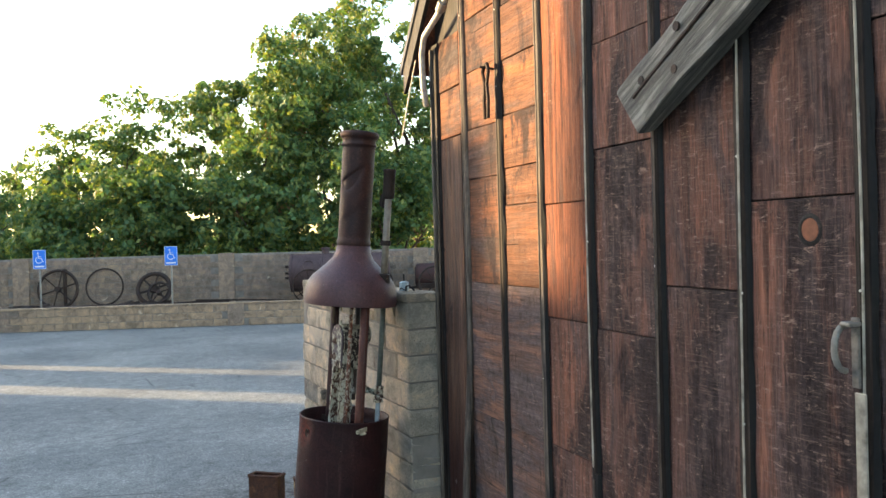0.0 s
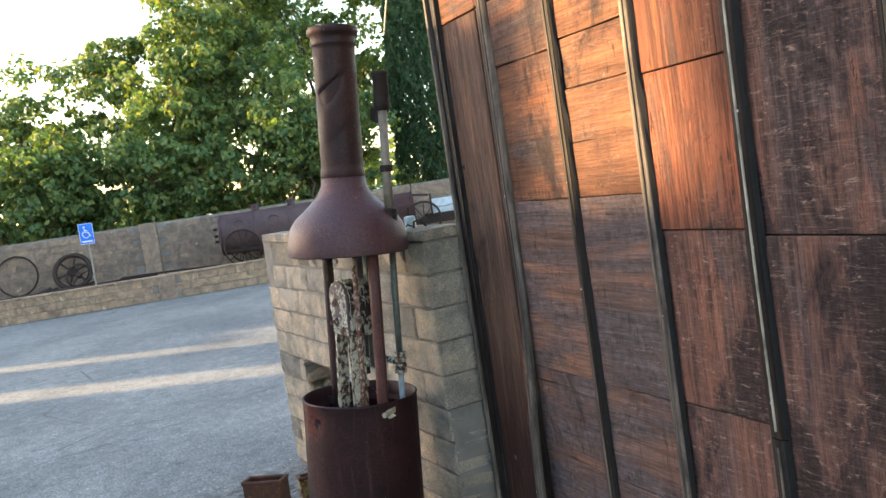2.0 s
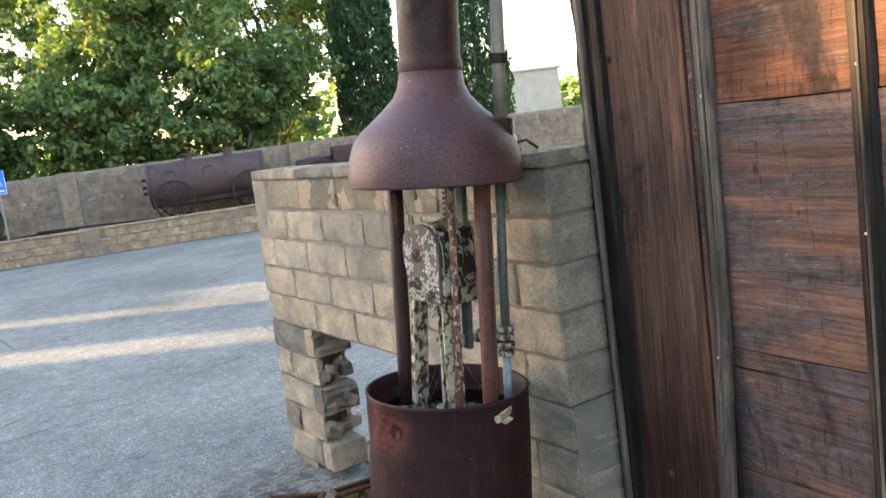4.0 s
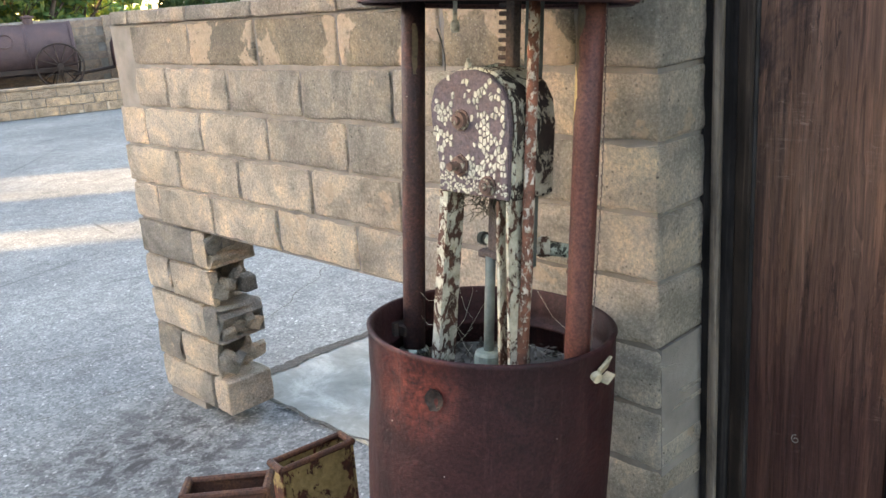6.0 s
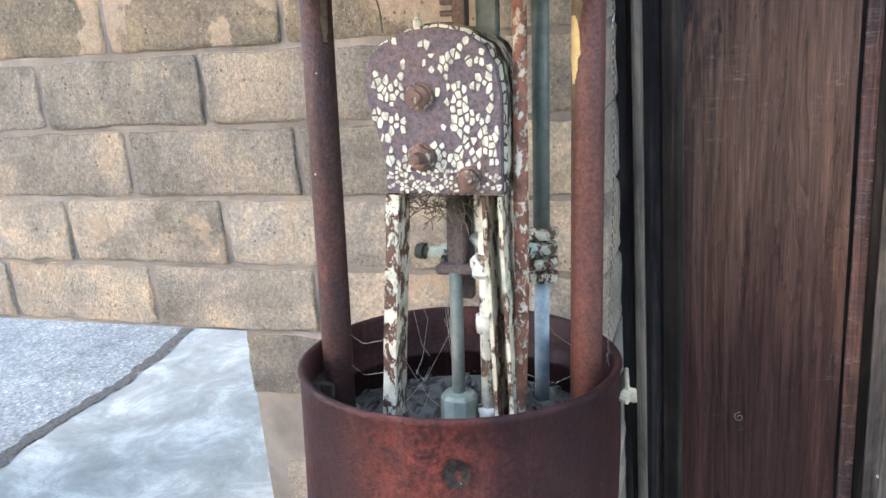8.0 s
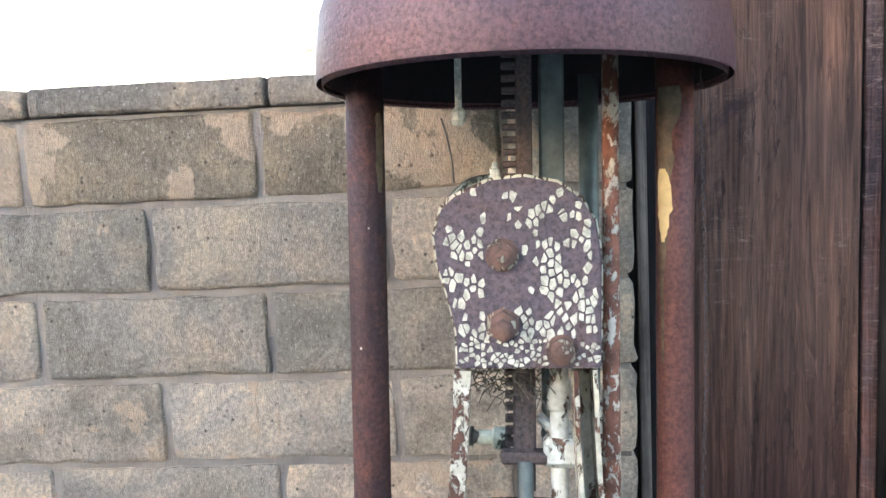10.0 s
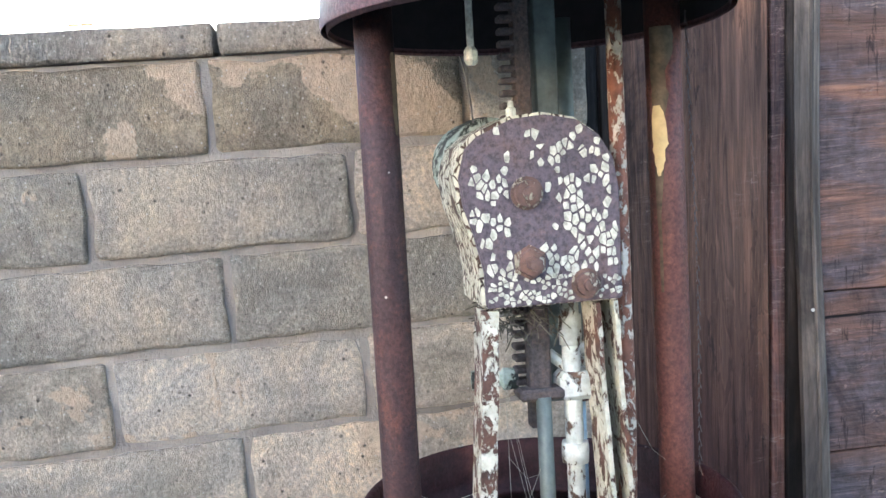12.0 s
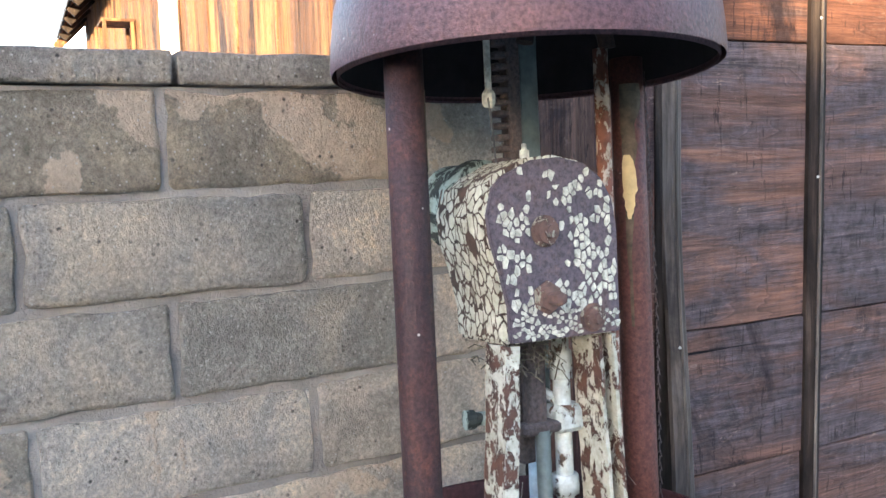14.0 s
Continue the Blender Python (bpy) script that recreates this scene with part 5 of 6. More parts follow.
# ---- rusty cases on the ground by the pump ----
def metal_case(m, sx, sy, sz, label, skin, lid):
    """An open sheet-metal case with rolled edges; one end may stand as a taller panel."""
    ob = thing("metal_case", label, "metal box", m, group="rusted cases beside the pump")
    w = 0.008
    part("base", box(sx, sy, w, (0, 0, w / 2), 0.002), RUSTY, ob)
    for s in (-1, 1):
        part("side", box(w, sy, sz, (s * (sx / 2 - w / 2), 0, sz / 2 + w), 0.002), skin, ob)
        part("end", box(sx - 2 * w - 0.002, w, sz, (0, s * (sy / 2 - w / 2), sz / 2 + w), 0.002), skin, ob)
        part("rolled_edge", tube([(s * (sx / 2 - w / 2), -sy / 2, sz + w), (s * (sx / 2 - w / 2), sy / 2, sz + w)], 0.011, 8), RUSTY, ob)
    for s in (-1, 1):
        part("rolled_edge", tube([(-sx / 2, s * (sy / 2 - w / 2), sz + w), (sx / 2, s * (sy / 2 - w / 2), sz + w)], 0.009, 8), RUSTY, ob)
    if lid:
        part("handle", tube([(-0.03, -sy / 2 - 0.012, sz * 0.92), (-0.03, -sy / 2 - 0.03, sz * 0.86), (0.03, -sy / 2 - 0.03, sz * 0.86), (0.03, -sy / 2 - 0.012, sz * 0.92)], 0.006, 8), GALV, ob)
    return ob


RUSTY = mat_rust("case_rust", (0.04, 0.018, 0.013), (0.085, 0.034, 0.02), (0.17, 0.075, 0.035), 0.6, 14.0, 0.1, 0.7)
YELLOW_RUST = mat_flaky("yellow_rust", (0.075, 0.028, 0.016), (0.30, 0.21, 0.09), 0.35, 45.0, False)
metal_case(pose(1.362, 5.398, 0.0, 0, 0, -7), 0.225, 0.068, 0.41, "rusted open metal case with worn yellow paint", YELLOW_RUST, False)
metal_case(pose(1.058, 5.318, 0.0, 0, 0, -42), 0.205, 0.085, 0.485, "rusted open dark metal case", RUSTY, False)

bundle = thing("wire_bundle", "small pale blue can with black wires on the wall cap", "can", pose(1.80, 4.77, BLK_TOP + 0.052))
part("can", lathe([(0.0, 0.0), (0.026, 0.0), (0.027, 0.004), (0.027, 0.05), (0.020, 0.056), (0.0, 0.058)], 16, at=(0.0, 0.03, 0.0)), mat_plain("pale_blue_tin", (0.35, 0.47, 0.52), 0.5), bundle)
part("wire", tube([(0.0, 0.0, 0.003), (-0.01, -0.03, 0.03), (0.0, -0.06, 0.035), (0.02, -0.09, 0.005)], 0.005, 6), BLACK, bundle)
part("wire", tube([(0.02, 0.06, 0.004), (0.0, 0.03, 0.075), (0.0, 0.028, 0.10)], 0.004, 6), BLACK, bundle)
part("wire", tube([(-0.02, 0.05, 0.004), (-0.03, 0.0, 0.02), (-0.02, -0.05, 0.006)], 0.004, 6), BLACK, bundle)

# ---- far side of the car park ----
FD, FN = Vector((0.941, -0.339, 0)), Vector((0.339, 0.941, 0))
FAR = Matrix(((FD.x, FN.x, 0, 0), (FD.y, FN.y, 0, 0), (0, 0, 1, 0), (0, 0, 0, 1)))  # along the far wall, away, up


def far_pose(s, d, z=0.0, rx=0, ry=0, rz=0):
    return FAR @ pose(s, d, z, rx, ry, rz)


def block_run(s0, s1, z0, z1, d, thick, rng, skip, pieces=None):
    """Blocks of a running-bond wall; those in the given stretch are objects of their own, the rest one mesh."""
    b = bmesh.new()
    rows = max(1, round((z1 - z0) / 0.152))
    h = (z1 - z0) / rows
    for j in range(rows):
        s = s0 - (0.2 if j % 2 else 0)
        while s < s1:
            a, e = max(s, s0), min(s + 0.4065, s1)
            if e - a > 0.04 and not any(p - 0.02 < (a + e) / 2 < q + 0.02 for p, q in skip):
                w = rng.uniform(-0.005, 0.005)
                if pieces is not None and pieces[0] < a < pieces[1]:
                    key = round(e - a, 3)
                    if key not in pieces[3]:
                        pieces[3][key] = mesh_of(box(thick, e - a - 0.014, h - 0.014, (0, 0, 0), 0.006), BLOCK_PLANTER)
                    ob = part("block", pieces[3][key], BLOCK_PLANTER, pieces[2])
                    ob.matrix_basis = far_pose((a + e) / 2, d + thick / 2 + w, z0 + h * (j + 0.5), 0, 0, 90)
                else:
                    c = bmesh.new()
                    bmesh.ops.create_cube(c, size=1.0)
                    bmesh.ops.scale(c, vec=(e - a - 0.014, thick, h - 0.014), verts=c.verts)
                    bmesh.ops.translate(c, vec=((a + e) / 2, d + thick / 2 + w, z0 + h * (j + 0.5)), verts=c.verts)
                    join(b, c)
            s += 0.4065
    return b


far_wall = structure("wall_far", "long grey-tan block wall with pilasters behind the planter", "wall")
core = box(56, 0.16, 1.68, (6, 22.7, 0.84))
bmesh.ops.transform(core, matrix=FAR, verts=core.verts)
part("mortar", core, MORTAR, far_wall)
rngf = random.Random(12)
PILS = [(-4.45, -4.06), (-9.6, -9.2), (0.55, 0.95), (5.6, 6.0)]
fb = block_run(-13, 14, 0.40, 1.64, 22.6, 0.20, rngf, PILS)
bmesh.ops.transform(fb, matrix=FAR, verts=fb.verts)
tagged(part("block_course", fb, BLOCK_FAR, far_wall), kind="stuff")
for a, e in PILS:
    pl = part("pilaster", box(e - a, 0.30, 1.70, (0, 0, 0.85), 0.01), BLOCK_FAR, far_wall)
    pl.matrix_basis = far_pose((a + e) / 2, 22.65)
low_wall = structure("wall_planter", "low tan block planter wall with a flat top", "wall")
core = box(40, 0.15, 0.53, (2, 20.80, 0.265))
bmesh.ops.transform(core, matrix=FAR, verts=core.verts)
part("mortar", core, MORTAR, low_wall)
lb = block_run(-14, 20, 0.0, 0.50, 20.70, 0.20, rngf, [(-3.91, -3.53)], (-9.0, 2.0, low_wall, {}))
bmesh.ops.transform(lb, matrix=FAR, verts=lb.verts)
tagged(part("block_course", lb, BLOCK_FAR, low_wall), kind="stuff")
pl = part("pilaster", box(0.38, 0.26, 0.51, (0, 0, 0.255), 0.008), BLOCK_FAR, low_wall)
pl.matrix_basis = far_pose(-3.72, 20.80)
s = -14.0
while s < 20:
    cp = part("cap_block", box(0.80, 0.24, 0.045, (0, 0, 0), 0.006), BLOCK_PLANTER, low_wall)
    cp.matrix_basis = far_pose(s + 0.4, 20.80, 0.525)
    s += 0.81
soil = structure("planter_bed", "dry brown planter soil with litter", "ground")
so = bmesh.new()
bmesh.ops.create_grid(so, x_segments=90, y_segments=6, size=1.0)
for v in so.verts:
    v.co = Vector((2 + v.co.x * 18, 21.75 + v.co.y * 0.85, 0.42 + 0.05 * noise.noise(Vector((v.co.x * 30, v.co.y * 3, 0))) + 0.03 * v.co.y))
bmesh.ops.transform(so, matrix=FAR, verts=so.verts)
part("soil", so, SOIL, soil)


def parking_sign(s):
    ob = thing("parking_sign", "blue accessible parking sign on a thin galvanised post", "sign", far_pose(s, 20.92, 0.40), group="accessible parking signs")
    part("post", box(0.035, 0.03, 1.52, (0, 0.02, 0.76), 0.004), GALV, ob)
    panel = part("panel", box(0.305, 0.008, 0.455, (0, 0, 1.285), 0.002), BLUE, ob, "blue panel with a white border")
    for dx, dz, w, h in ((0, 0.219, 0.295, 0.008), (0, -0.219, 0.295, 0.008), (-0.144, 0, 0.008, 0.44), (0.144, 0, 0.008, 0.44)):
        part("border", box(w, 0.003, h, (dx, -0.0062, 1.285 + dz)), WHITE, panel)
    sym = bmesh.new()
    wheel = [(-0.01 + 0.072 * math.cos(a), -0.0065, 1.27 + 0.072 * math.sin(a)) for a in [math.radians(120 + 16 * j) for j in range(14)]]
    tube(wheel, 0.0085, 6, bm=sym)
    tube([(-0.025, -0.0065, 1.40), (-0.018, -0.0065, 1.315), (0.045, -0.0065, 1.315), (0.075, -0.0065, 1.23), (0.098, -0.0065, 1.235)], 0.010, 6, bm=sym)
    tube([(-0.02, -0.0065, 1.355), (0.035, -0.0065, 1.355)], 0.008, 6, bm=sym)
    lathe([(0.0, -0.004), (0.02, -0.004), (0.02, 0.004), (0.0, 0.004)], 14, at=(-0.028, -0.0065, 1.432), turn=pose(0, 0, 0, 90), bm=sym)
    part("symbol", sym, WHITE, panel, "white wheelchair symbol")
    part("text_bar", box(0.22, 0.003, 0.035, (0, -0.0065, 1.12)), WHITE, panel)


parking_sign(-8.29)
parking_sign(-5.24)


def spoked(name, label, category, m, radius, spokes, tyre, hub, material, group=""):
    """A wheel that stands in x and z, its axle along y."""
    ob = thing(name, label, category, m, group)
    rim = [(radius * math.cos(a), 0, radius * math.sin(a)) for a in [2 * math.pi * j / 40 for j in range(41)]]
    part("rim", tube(rim, tyre, 8, cap=False), material, ob, smooth=True)
    if hub:
        part("hub", lathe([(0.0, -0.07), (hub, -0.07), (hub * 1.15, 0), (hub, 0.07), (0.0, 0.07)], 16, turn=pose(0, 0, 0, 90)), material, ob)
    for j in range(spokes):
        a = 2 * math.pi * (j + 0.3) / spokes
        part("spoke", tube([(hub * 0.9 * math.cos(a), 0, hub * 0.9 * math.sin(a)), (radius * math.cos(a), 0, radius * math.sin(a))], max(0.012, tyre * 0.45), 6), material, ob)
    return ob


spoked("iron_hoop", "thin rusted iron hoop leaning on the block wall", "hoop", far_pose(-7.31, 22.47, 0.93, -6), 0.46, 0, 0.022, 0.0, DARK_IRON)
spoked("flywheel", "large rusted iron flywheel leaning on the block wall", "wheel", far_pose(-8.45, 22.42, 0.90, -8), 0.48, 6, 0.038, 0.07, DARK_IRON)
spoked("flywheel", "heavy dark spoked flywheel leaning on the block wall", "wheel", far_pose(-6.04, 22.33, 0.85, -20), 0.40, 6, 0.055, 0.10, DARK_IRON)
spoked("iron_pulley", "small dark iron pulley lying against the flywheel", "wheel", far_pose(-5.86, 22.12, 0.76, -28), 0.27, 5, 0.03, 0.06, DARK_IRON)
post_stub = thing("iron_stub", "short rusted iron post behind the wheel", "post", far_pose(-8.30, 22.50, 0.40))
part("stub", tube([(0, 0, 0), (0, 0, 0.96)], 0.045, 10), DARK_IRON, post_stub)
part("stub_cap", lathe([(0.0, 0.955), (0.06, 0.955), (0.06, 1.0), (0.0, 1.01)], 10), DARK_IRON, post_stub)
for k, (s, d, ln, a, r) in enumerate(((-8.3, 21.6, 2.4, 4, 0.03), (-7.6, 21.5, 3.2, -3, 0.025), (-6.9, 21.3, 2.2, 7, 0.03), (-5.4, 21.7, 1.8, -10, 0.035), (-4.9, 21.9, 1.6, 12, 0.03), (-3.6, 21.9, 2.6, 2, 0.02), (-9.6, 21.4, 1.9, 0, 0.035))):
    rod = thing("iron_rod", "rusted iron rod lying on the planter soil", "rod", far_pose(s, d, 0.47 + 0.02 * (k % 3), 0, 2 * (k % 2), a), group="scrap rods in the planter")
    part("bar", tube([(-ln / 2, 0, 0), (0, 0, 0.015), (ln / 2, 0, 0)], r, 8), DARK_IRON, rod)
rngs = random.Random(31)
for k in range(9):
    sc = thing("scrap_iron", "small heap piece of dark scrap iron on the soil", "scrap", far_pose(rngs.uniform(-9.2, -5.0), rngs.uniform(21.3, 22.1), 0.45, rngs.uniform(-15, 15), rngs.uniform(-15, 15), rngs.uniform(0, 180)), group="scrap iron in the planter")
    lump = box(rngs.uniform(0.15, 0.45), rngs.uniform(0.08, 0.2), rngs.uniform(0.06, 0.16), (0, 0, 0.04), 0.02, 2)
    for v in lump.verts:
        v.co += Vector(noise.noise_vector(v.co * 6 + Vector((k, 0, 0)))) * 0.03
    part("lump", lump, DARK_IRON, sc)

tank = thing("tank_wagon", "rust-purple riveted tank on spoked wagon wheels in the planter", "tank wagon", far_pose(-1.31, 21.85, 0.42))
TR, TL = 0.47, 2.42
shell = lathe([(0.0, -TL / 2 - 0.05), (TR * 0.55, -TL / 2 - 0.045), (TR * 0.93, -TL / 2 - 0.015), (TR, -TL / 2)] + [(TR, -TL / 2 + TL * j / 10) for j in range(1, 10)] + [(TR, TL / 2), (TR * 0.93, TL / 2 + 0.015), (0.0, TL / 2 + 0.05)], 40, at=(0, 0, 0.74), turn=pose(0, 0, 0, 0, 90))
part("shell", shell, TANK, tank, smooth=True)
for xx in (-1.19, -0.4, 0.4, 1.19):
    part("band", lathe([(TR, -0.025), (TR + 0.012, -0.022), (TR + 0.012, 0.022), (TR, 0.025)], 40, at=(xx, 0, 0.74), turn=pose(0, 0, 0, 0, 90)), TANK, tank)
for xx in (-0.75, 0.05):
    part("hatch_ring", tube([(xx + 0.13 * math.cos(a), -TR * 0.90 - 0.008 + 0.05 * math.sin(a), 0.93 + 0.12 * math.sin(a)) for a in [2 * math.pi * j / 20 for j in range(21)]], 0.014, 6), TANK, tank)
for xx in (-0.35, 0.5):
    part("filler", lathe([(0.0, 0.0), (0.09, 0.0), (0.09, 0.11), (0.12, 0.12), (0.12, 0.15), (0.0, 0.17)], 16, at=(xx, 0, 1.20)), TANK, tank)
for zz in (0.62, 0.74, 0.9):
    part("end_tap", tube([(-TL / 2 - 0.02, -0.12, zz), (-TL / 2 - 0.14, -0.14, zz)], 0.03, 8), DARK_IRON, tank)
for yy in (-0.42, 0.42):
    part("frame_rail", box(2.2, 0.06, 0.09, (0.1, yy, 0.36), 0.006), DARK_IRON, tank)
for xx in (-0.72, 0.90):
    part("axle", tube([(xx, -0.55, 0.41), (xx, 0.55, 0.41)], 0.03, 8), DARK_IRON, tank)
    part("saddle", box(0.10, 0.80, 0.16, (xx, 0, 0.33), 0.01), DARK_IRON, tank)
    for yy in (-0.54, 0.54):
        w = part("wheel", tube([(xx + 0.41 * math.cos(a), yy, 0.42 + 0.41 * math.sin(a)) for a in [2 * math.pi * j / 36 for j in range(37)]], 0.018, 6, cap=False), DARK_IRON, tank)
        for j in range(12):
            a = 2 * math.pi * (j + 0.25) / 12
            part("spoke", tube([(xx, yy, 0.42), (xx + 0.40 * math.cos(a), yy, 0.42 + 0.40 * math.sin(a))], 0.010, 5), DARK_IRON, w)
        part("hub", lathe([(0.0, -0.06), (0.05, -0.06), (0.055, 0.06), (0.0, 0.06)], 12, at=(xx, yy, 0.42), turn=pose(0, 0, 0, 90)), DARK_IRON, w)


PALE_SHEET = mat_plain("pale_blue_sheet", (0.46, 0.55, 0.60), 0.5, 0.1, 9.0, 0.25)
OXIDE = mat_rust("dark_oxide", (0.030, 0.016, 0.017), (0.060, 0.028, 0.026), (0.10, 0.05, 0.042), 0.3, 4.0, 0.2, 0.65)
machine = thing("farm_machine", "rusted dark farm machine with pale blue side sheets in the planter", "machine", far_pose(1.9, 21.85, 0.42))
part("boiler", lathe([(0.0, -0.46), (0.20, -0.45), (0.29, -0.40), (0.31, -0.34), (0.31, 0.40), (0.0, 0.42)], 28, at=(-0.88, 0, 0.58), turn=pose(0, 0, 0, 0, 90)), OXIDE, machine, smooth=True)
hood = prism([(-0.28, 0.28), (-0.30, 0.78), (-0.24, 0.98), (-0.10, 1.08), (0.10, 1.08), (0.24, 0.98), (0.30, 0.78), (0.28, 0.28)], 0.62, bevel=0.015)
bmesh.ops.translate(hood, vec=(-0.48, 0, 0), verts=hood.verts)
part("engine_hood", hood, OXIDE, machine)
part("seat_board", box(0.36, 0.40, 0.05, (0.34, 0, 0.98), 0.012, turn=pose(0, 0, 0, 0, 8)), OXIDE, machine)
for yy in (-0.34, 0.34):
    part("chassis_rail", box(3.1, 0.07, 0.12, (0.25, yy, 0.34), 0.008), DARK_IRON, machine)
part("bed", box(1.45, 0.72, 0.10, (1.15, 0, 0.45), 0.01), DARK_IRON, machine)
for k in range(2):
    sheet = part("side_sheet", box(0.60, 0.02, 0.34, (0.84 + 0.64 * k, -0.36, 0.675), 0.006, turn=pose(0, 0, 0, -6)), PALE_SHEET, machine, "pale blue dented side sheet")
    part("rib", tube([(0.55 + 0.64 * k, -0.42, 0.66), (0.85 + 0.64 * k, -0.425, 0.64), (1.13 + 0.64 * k, -0.42, 0.68)], 0.012, 6), GALV, sheet)
for xx in (0.52, 1.16, 1.80):
    part("stake", box(0.04, 0.04, 0.52, (xx, -0.42, 0.72), 0.004), DARK_IRON, machine)
part("lever", tube([(0.05, -0.30, 0.90), (0.12, -0.32, 1.20), (0.10, -0.32, 1.30)], 0.014, 6), DARK_IRON, machine)
for xx in (-0.85, 0.30):
    wheel_rim = part("wheel", tube([(xx + 0.40 * math.cos(a), -0.47, 0.42 + 0.40 * math.sin(a)) for a in [2 * math.pi * j / 36 for j in range(37)]], 0.026, 6, cap=False), DARK_IRON, machine)
    for j in range(10):
        a = 2 * math.pi * (j + 0.4) / 10
        part("spoke", tube([(xx, -0.47, 0.42), (xx + 0.39 * math.cos(a), -0.47, 0.42 + 0.39 * math.sin(a))], 0.011, 5), DARK_IRON, wheel_rim)
    part("hub", lathe([(0.0, -0.07), (0.055, -0.07), (0.06, 0.07), (0.0, 0.07)], 12, at=(xx, -0.47, 0.42), turn=pose(0, 0, 0, 90)), DARK_IRON, wheel_rim)
part("drawbar", tube([(-1.3, 0, 0.30), (-2.1, -0.1, 0.22)], 0.03, 8), DARK_IRON, machine)


# ---- trees ----
def leaf_mesh(points, sizes, rng, material, aspect=0.55, hang=0.0):
    """Small folded leaves at the points, turned every way."""
    n = len(points)
    u = rng.normal(size=(n, 3))
    u[:, 2] -= hang
    u /= np.linalg.norm(u, axis=1)[:, None]
    w = np.cross(u, rng.normal(size=(n, 3)))
    w /= np.linalg.norm(w, axis=1)[:, None]
    s = sizes[:, None]
    nn = np.cross(u, w)
    v = np.stack([points - u * s, points + w * s * aspect + nn * s * 0.15, points + u * s, points - w * s * aspect + nn * s * 0.15], 1).reshape(-1, 3)
    me = bpy.data.meshes.new("leaves")
    me.from_pydata(v.tolist(), [], np.arange(4 * n).reshape(-1, 4).tolist())
    me.materials.append(material)
    return me


def spray_mesh(centres, radii, per, size, rng, material):
    """Leaves on the outside of drooping sprays: each lies along its spray's surface with the tip hanging."""
    n = len(centres) * per
    out = rng.normal(size=(n, 3))
    out[:, 2] = np.abs(out[:, 2]) * np.where(rng.random(n) < 0.78, 1, -1)
    out /= np.linalg.norm(out, axis=1)[:, None]
    rad = np.repeat(radii, per)[:, None] * (1.0 - 0.55 * rng.random((n, 1)) ** 2)
    squash = np.array([1.0, 1.0, 0.72])
    pts = np.repeat(centres, per, 0) + out * rad * squash
    pts[:, 2] -= 0.25 * np.maximum(0, np.hypot(out[:, 0], out[:, 1]) - 0.5) * np.repeat(radii, per)
    nrm = out + rng.normal(0, 0.45, (n, 3))
    nrm /= np.linalg.norm(nrm, axis=1)[:, None]
    hang = np.array([0, 0, -0.55]) + out * 0.7 + rng.normal(0, 0.8, (n, 3))
    u = hang - nrm * np.sum(hang * nrm, 1)[:, None]
    u /= np.linalg.norm(u, axis=1)[:, None]
    w = np.cross(u, nrm)
    s = rng.uniform(size * 0.6, size * 1.35, n)[:, None]
    v = np.stack([pts - u * s, pts + w * s * 0.62 - nrm * s * 0.15, pts + u * s, pts - w * s * 0.62 - nrm * s * 0.15], 1).reshape(-1, 3)
    me = bpy.data.meshes.new("leaves")
    me.from_pydata(v.tolist(), [], np.arange(4 * n).reshape(-1, 4).tolist())
    me.materials.append(material)
    return me


def broad_tree(seed, s, d, height, spread, leaves, crown_from, label, size=0.078):
    """A tapered trunk with limbs that fork, and leaves in many small clumps round their ends."""
    rng = random.Random(seed)
    nrng = np.random.default_rng(seed)
    ob = thing("tree", label, "tree", far_pose(s, d, 0.0), group="trees behind the far wall")
    tr = bmesh.new()
    ends = []

    def limb(a, way, ln, r, depth):
        pts, rad, p, w = [a], [r], Vector(a), Vector(way)
        for j in range(4):
            w = (w + Vector((rng.uniform(-0.25, 0.25), rng.uniform(-0.25, 0.25), rng.uniform(-0.05, 0.22)))).normalized()
            p = p + w * ln / 4
            pts.append(p.copy())
            rad.append(r * (1 - 0.16 * (j + 1)))
        tube(pts, rad, 7 if depth < 2 else 5, bm=tr)
        if depth >= 2:
            ends.extend(pts[1:])
        if depth < 3:
            for j in range(4 if depth else 6):
                q = pts[rng.choice((2, 3, 4))] if depth else pts[1 + j % 4]
                a2 = rng.uniform(0, 2 * math.pi)
                out = Vector((math.cos(a2) * spread / height * 1.5, math.sin(a2) * spread / height * 1.3, rng.uniform(0.15, 0.8)))
                limb(q, (w * 0.4 + out).normalized(), ln * rng.uniform(0.52, 0.72), rad[-1] * 0.75, depth + 1)

    limb(Vector((0, 0, 0)), (0, 0, 1), height * 0.52, 0.05 + height * 0.018, 0)
    part("trunk", tr, BARK, ob, smooth=True)
    c = np.array([tuple(e) for e in ends])
    c = c[c[:, 2] > crown_from]
    c = c[nrng.permutation(len(c))[:max(50, len(c) // 4)]]
    sprays = leaves // 62
    pick = c[nrng.integers(0, len(c), sprays)] + nrng.normal(0, 0.34, (sprays, 3))
    pick = pick[pick[:, 2] > crown_from * 0.85]
    part("crown", spray_mesh(pick, nrng.uniform(0.20, 0.56, len(pick)), 92, size, nrng, LEAF), LEAF, ob)
    dry = c[nrng.integers(0, len(c), 5)]
    pts = np.repeat(dry, 40, 0) + nrng.normal(0, 0.16, (200, 3))
    part("dry_leaves", leaf_mesh(pts, nrng.uniform(0.05, 0.09, 200), nrng, LEAF_DRY, 0.5, 0.5), LEAF_DRY, ob, "brown dead leaf sprays")
    return ob


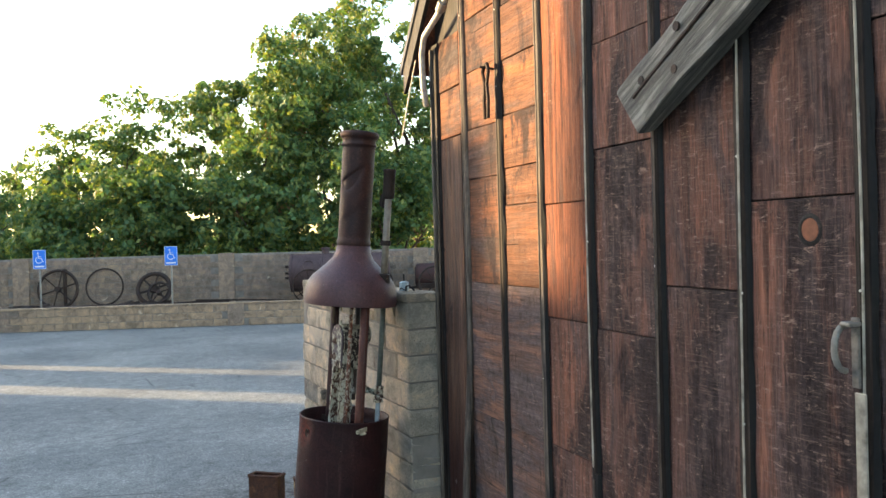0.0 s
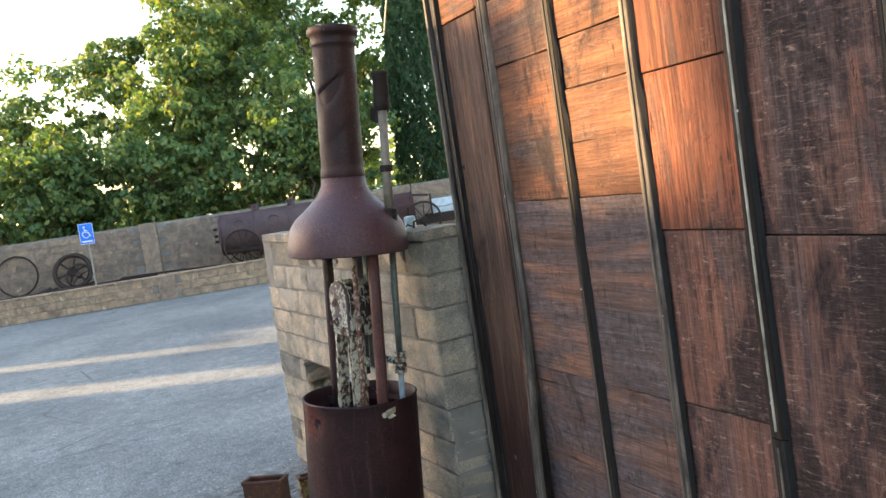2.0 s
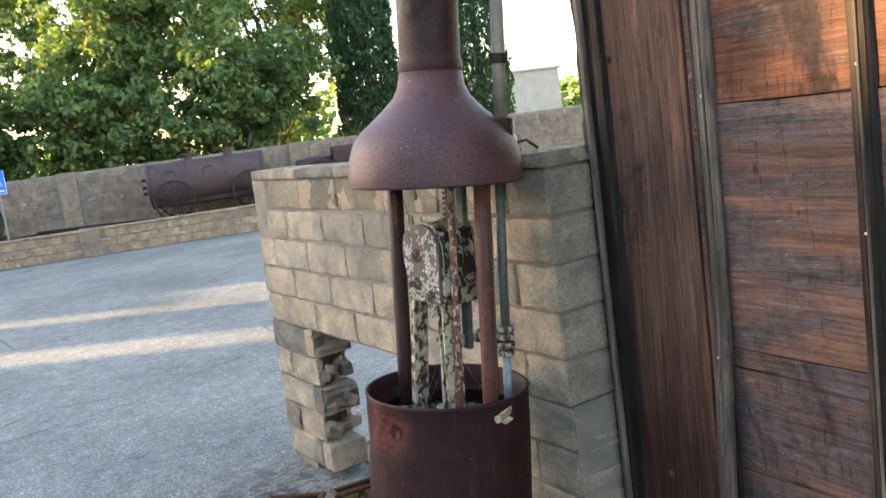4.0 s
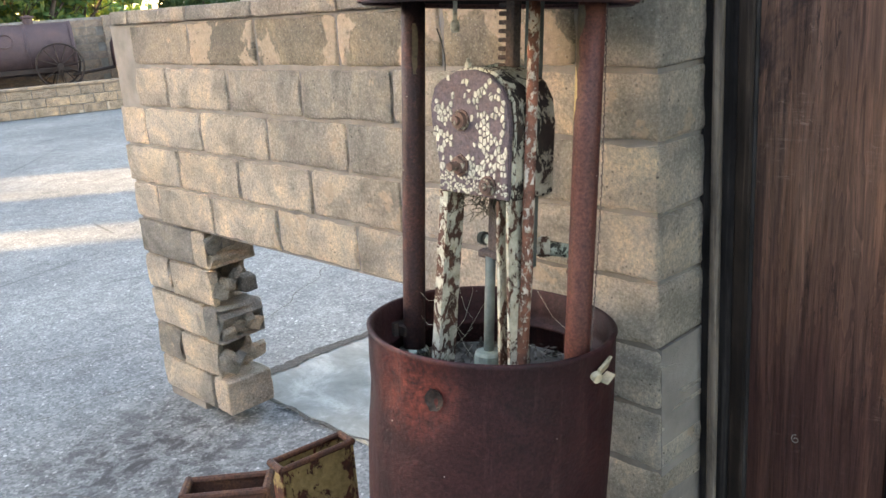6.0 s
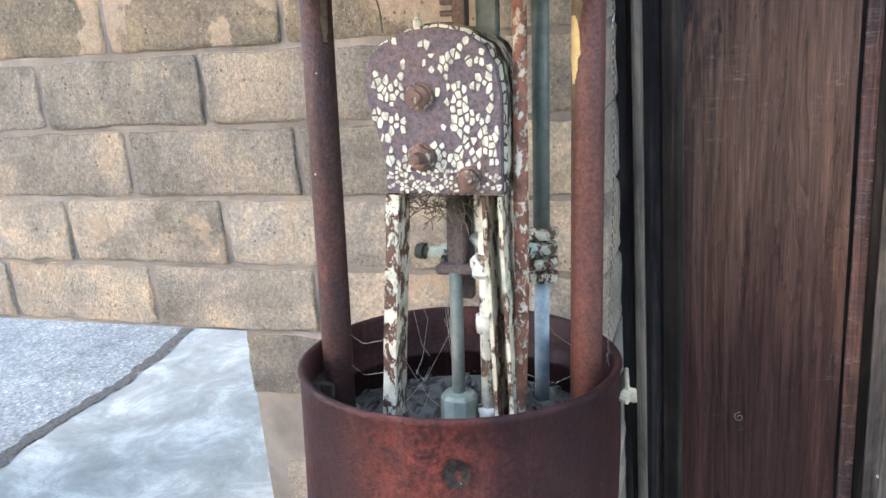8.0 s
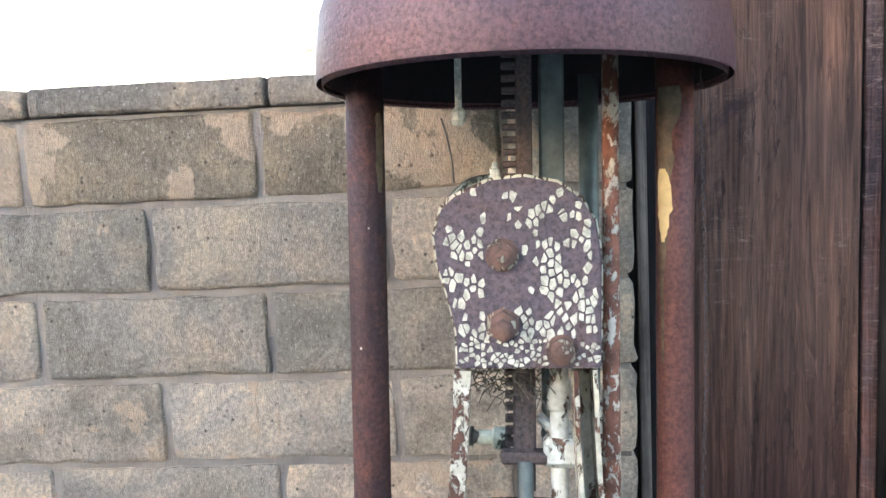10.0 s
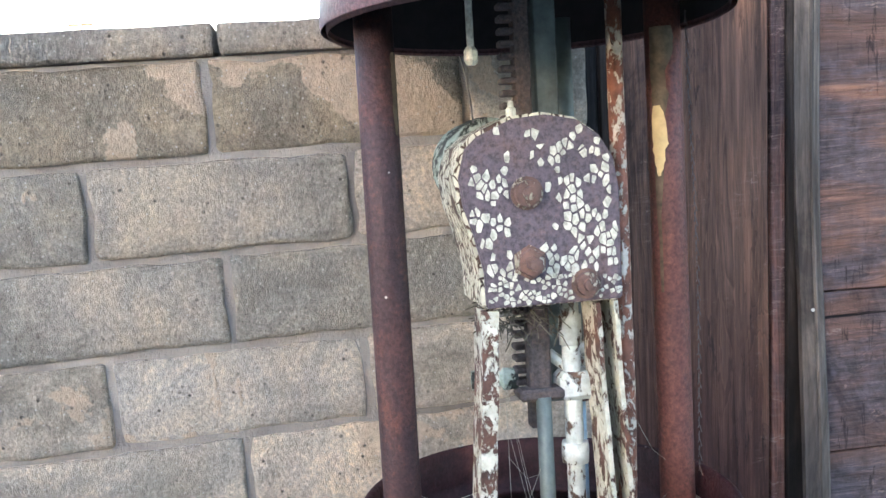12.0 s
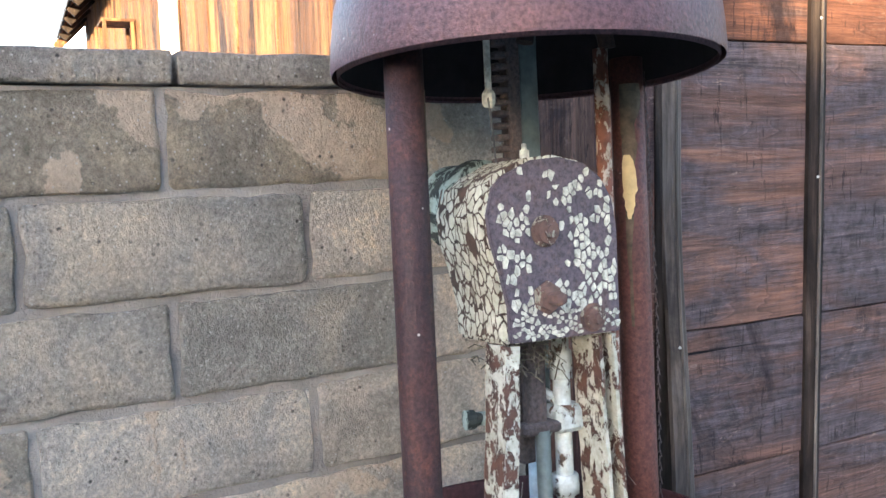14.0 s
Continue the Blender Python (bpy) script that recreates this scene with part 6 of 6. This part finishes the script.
TREES = ((1, -7.6, 26.4, 6.0, 2.5, 10500, 1.6, "leafy broad tree lit yellow along its top"),
         (2, -4.4, 26.0, 8.6, 3.6, 17000, 1.5, "tall broad tree with dense green leaves"),
         (3, -1.9, 27.0, 9.0, 4.6, 9500, 1.7, "tall broad tree with open gaps in its crown"),
         (4, 0.3, 26.2, 8.2, 4.6, 9000, 1.8, "tall broad tree reaching above the wall"),
         (11, 0.9, 27.6, 9.8, 3.4, 9500, 1.8, "tall broad tree beside the barn corner"),
         (5, -10.6, 27.5, 4.6, 2.5, 5000, 1.0, "lower broad tree with drooping leaves"),
         (6, -13.5, 30.0, 4.6, 3.0, 4000, 0.8, "low spreading tree far behind the wall"),
         (7, -3.2, 24.6, 4.6, 2.2, 11500, 1.2, "bushy young tree close behind the wall"),
         (8, -6.3, 24.7, 4.2, 2.2, 11500, 1.2, "bushy young tree close behind the wall"),
         (9, -0.6, 24.7, 4.4, 2.0, 8000, 1.2, "bushy young tree close behind the wall"),
         (10, -9.0, 25.0, 3.6, 2.0, 5500, 1.0, "bushy young tree close behind the wall"))
for args in TREES:
    broad_tree(*args)


def cypress(seed, s, d, height, radius, leaves):
    nrng = np.random.default_rng(seed)
    ob = thing("cypress", "dark green columnar cypress behind the far wall", "tree", far_pose(s, d, 0.0), group="cypresses")
    part("trunk", tube([(0, 0, 0), (0.02, 0, height * 0.5), (0, 0, height * 0.95)], [0.16, 0.10, 0.02], 8), BARK, ob)
    h = nrng.random(leaves) ** 0.8
    a = nrng.random(leaves) * 2 * np.pi
    prof = radius * np.clip(np.minimum(1.0, 0.55 + h * 2.2), 0, 1) * np.sqrt(np.clip(1 - h ** 3.2, 0.01, 1))
    lump = 1 + 0.16 * np.sin(a * 5 + h * 23) * np.sin(h * 41 + a * 2)
    r = prof * lump * (1 - 0.35 * nrng.random(leaves) ** 2)
    pts = np.stack([r * np.cos(a), r * np.sin(a), 0.25 + h * (height - 0.25)], 1)
    part("crown", leaf_mesh(pts, nrng.uniform(0.06, 0.13, leaves), nrng, CYPRESS, 0.35, -1.6), CYPRESS, ob)


cypress(51, 3.08, 25.5, 8.0, 0.86, 20000)
cypress(52, 6.20, 25.6, 8.5, 0.80, 14000)
hedge = structure("backdrop_trees", "distant low trees beyond the roofs", "trees")
hp = np.random.default_rng(77)
hx = hp.uniform(-80, 80, 14000)
top = 3.0 + 2.2 * np.sin(hx * 0.23) * np.sin(hx * 0.071 + 1) + 1.2 * np.sin(hx * 0.9)
hz = np.abs(hp.random(14000)) * np.clip(top, 1.0, 8)
hpts = np.stack([hx, 75 + hp.normal(0, 1.5, 14000), hz], 1) @ np.array([[FD.x, FD.y, 0], [FN.x, FN.y, 0], [0, 0, 1]])
tagged(part("foliage", leaf_mesh(hpts, hp.uniform(0.25, 0.6, 14000), hp, LEAF, 0.6), LEAF, hedge), kind="stuff")

# ---- neighbouring building beyond the far wall ----
house = thing("stucco_building", "plain beige stucco building with a dark base band", "building", far_pose(9.0, 41.0, 0.0))
part("wall", box(9.0, 6.0, 3.35, (0, 0, 1.675), 0.02), STUCCO, house)
part("roof", box(9.2, 6.2, 0.10, (0, 0, 3.39), 0.02), STUCCO, house)
part("base_band", box(9.06, 0.08, 0.16, (0, -3.02, 1.45), 0.01), ROOFING, house, "dark blue-grey band")

pole = thing("utility_pole", "distant wooden utility pole with a crossarm and transformer", "pole", pose(40, 13.0, 0))
part("shaft", tube([(0, 0, 0), (0, 0, 8.2)], [0.11, 0.07], 8), GALV, pole)
part("crossarm", box(0.10, 1.0, 0.10, (0, 0, 5.6), 0.01), BARK, pole)
part("crossarm", box(0.10, 0.9, 0.10, (0, -0.1, 7.9), 0.01), BARK, pole)
part("transformer", lathe([(0.0, 7.9), (0.22, 7.9), (0.24, 8.0), (0.24, 8.5), (0.0, 8.6)], 12, at=(0, -0.4, 0)), PALE_GREEN, pole)

# ---- unseen panels added on the sunny side to cast shade; gaps pass sun strips ----
SHADE = ((-14.0, 12.87, 8.0), (12.87, 13.85, 4.17), (13.85, 14.7, 4.93), (14.7, 20.60, 4.25), (21.50, 23.15, 4.7), (23.85, 25.1, 2.72), (25.1, 31.0, 5.1), (31.0, 60.0, 5.4))
for k, (y0, y1, h) in enumerate(SHADE):
    nb = structure("shade_panel_%d" % (k + 1), "unseen panel added to cast shade over the yard", "wall")
    part("panel", box(0.2, y1 - y0, h, (-10.0, (y0 + y1) / 2, h / 2), 0.01), STUCCO, nb)
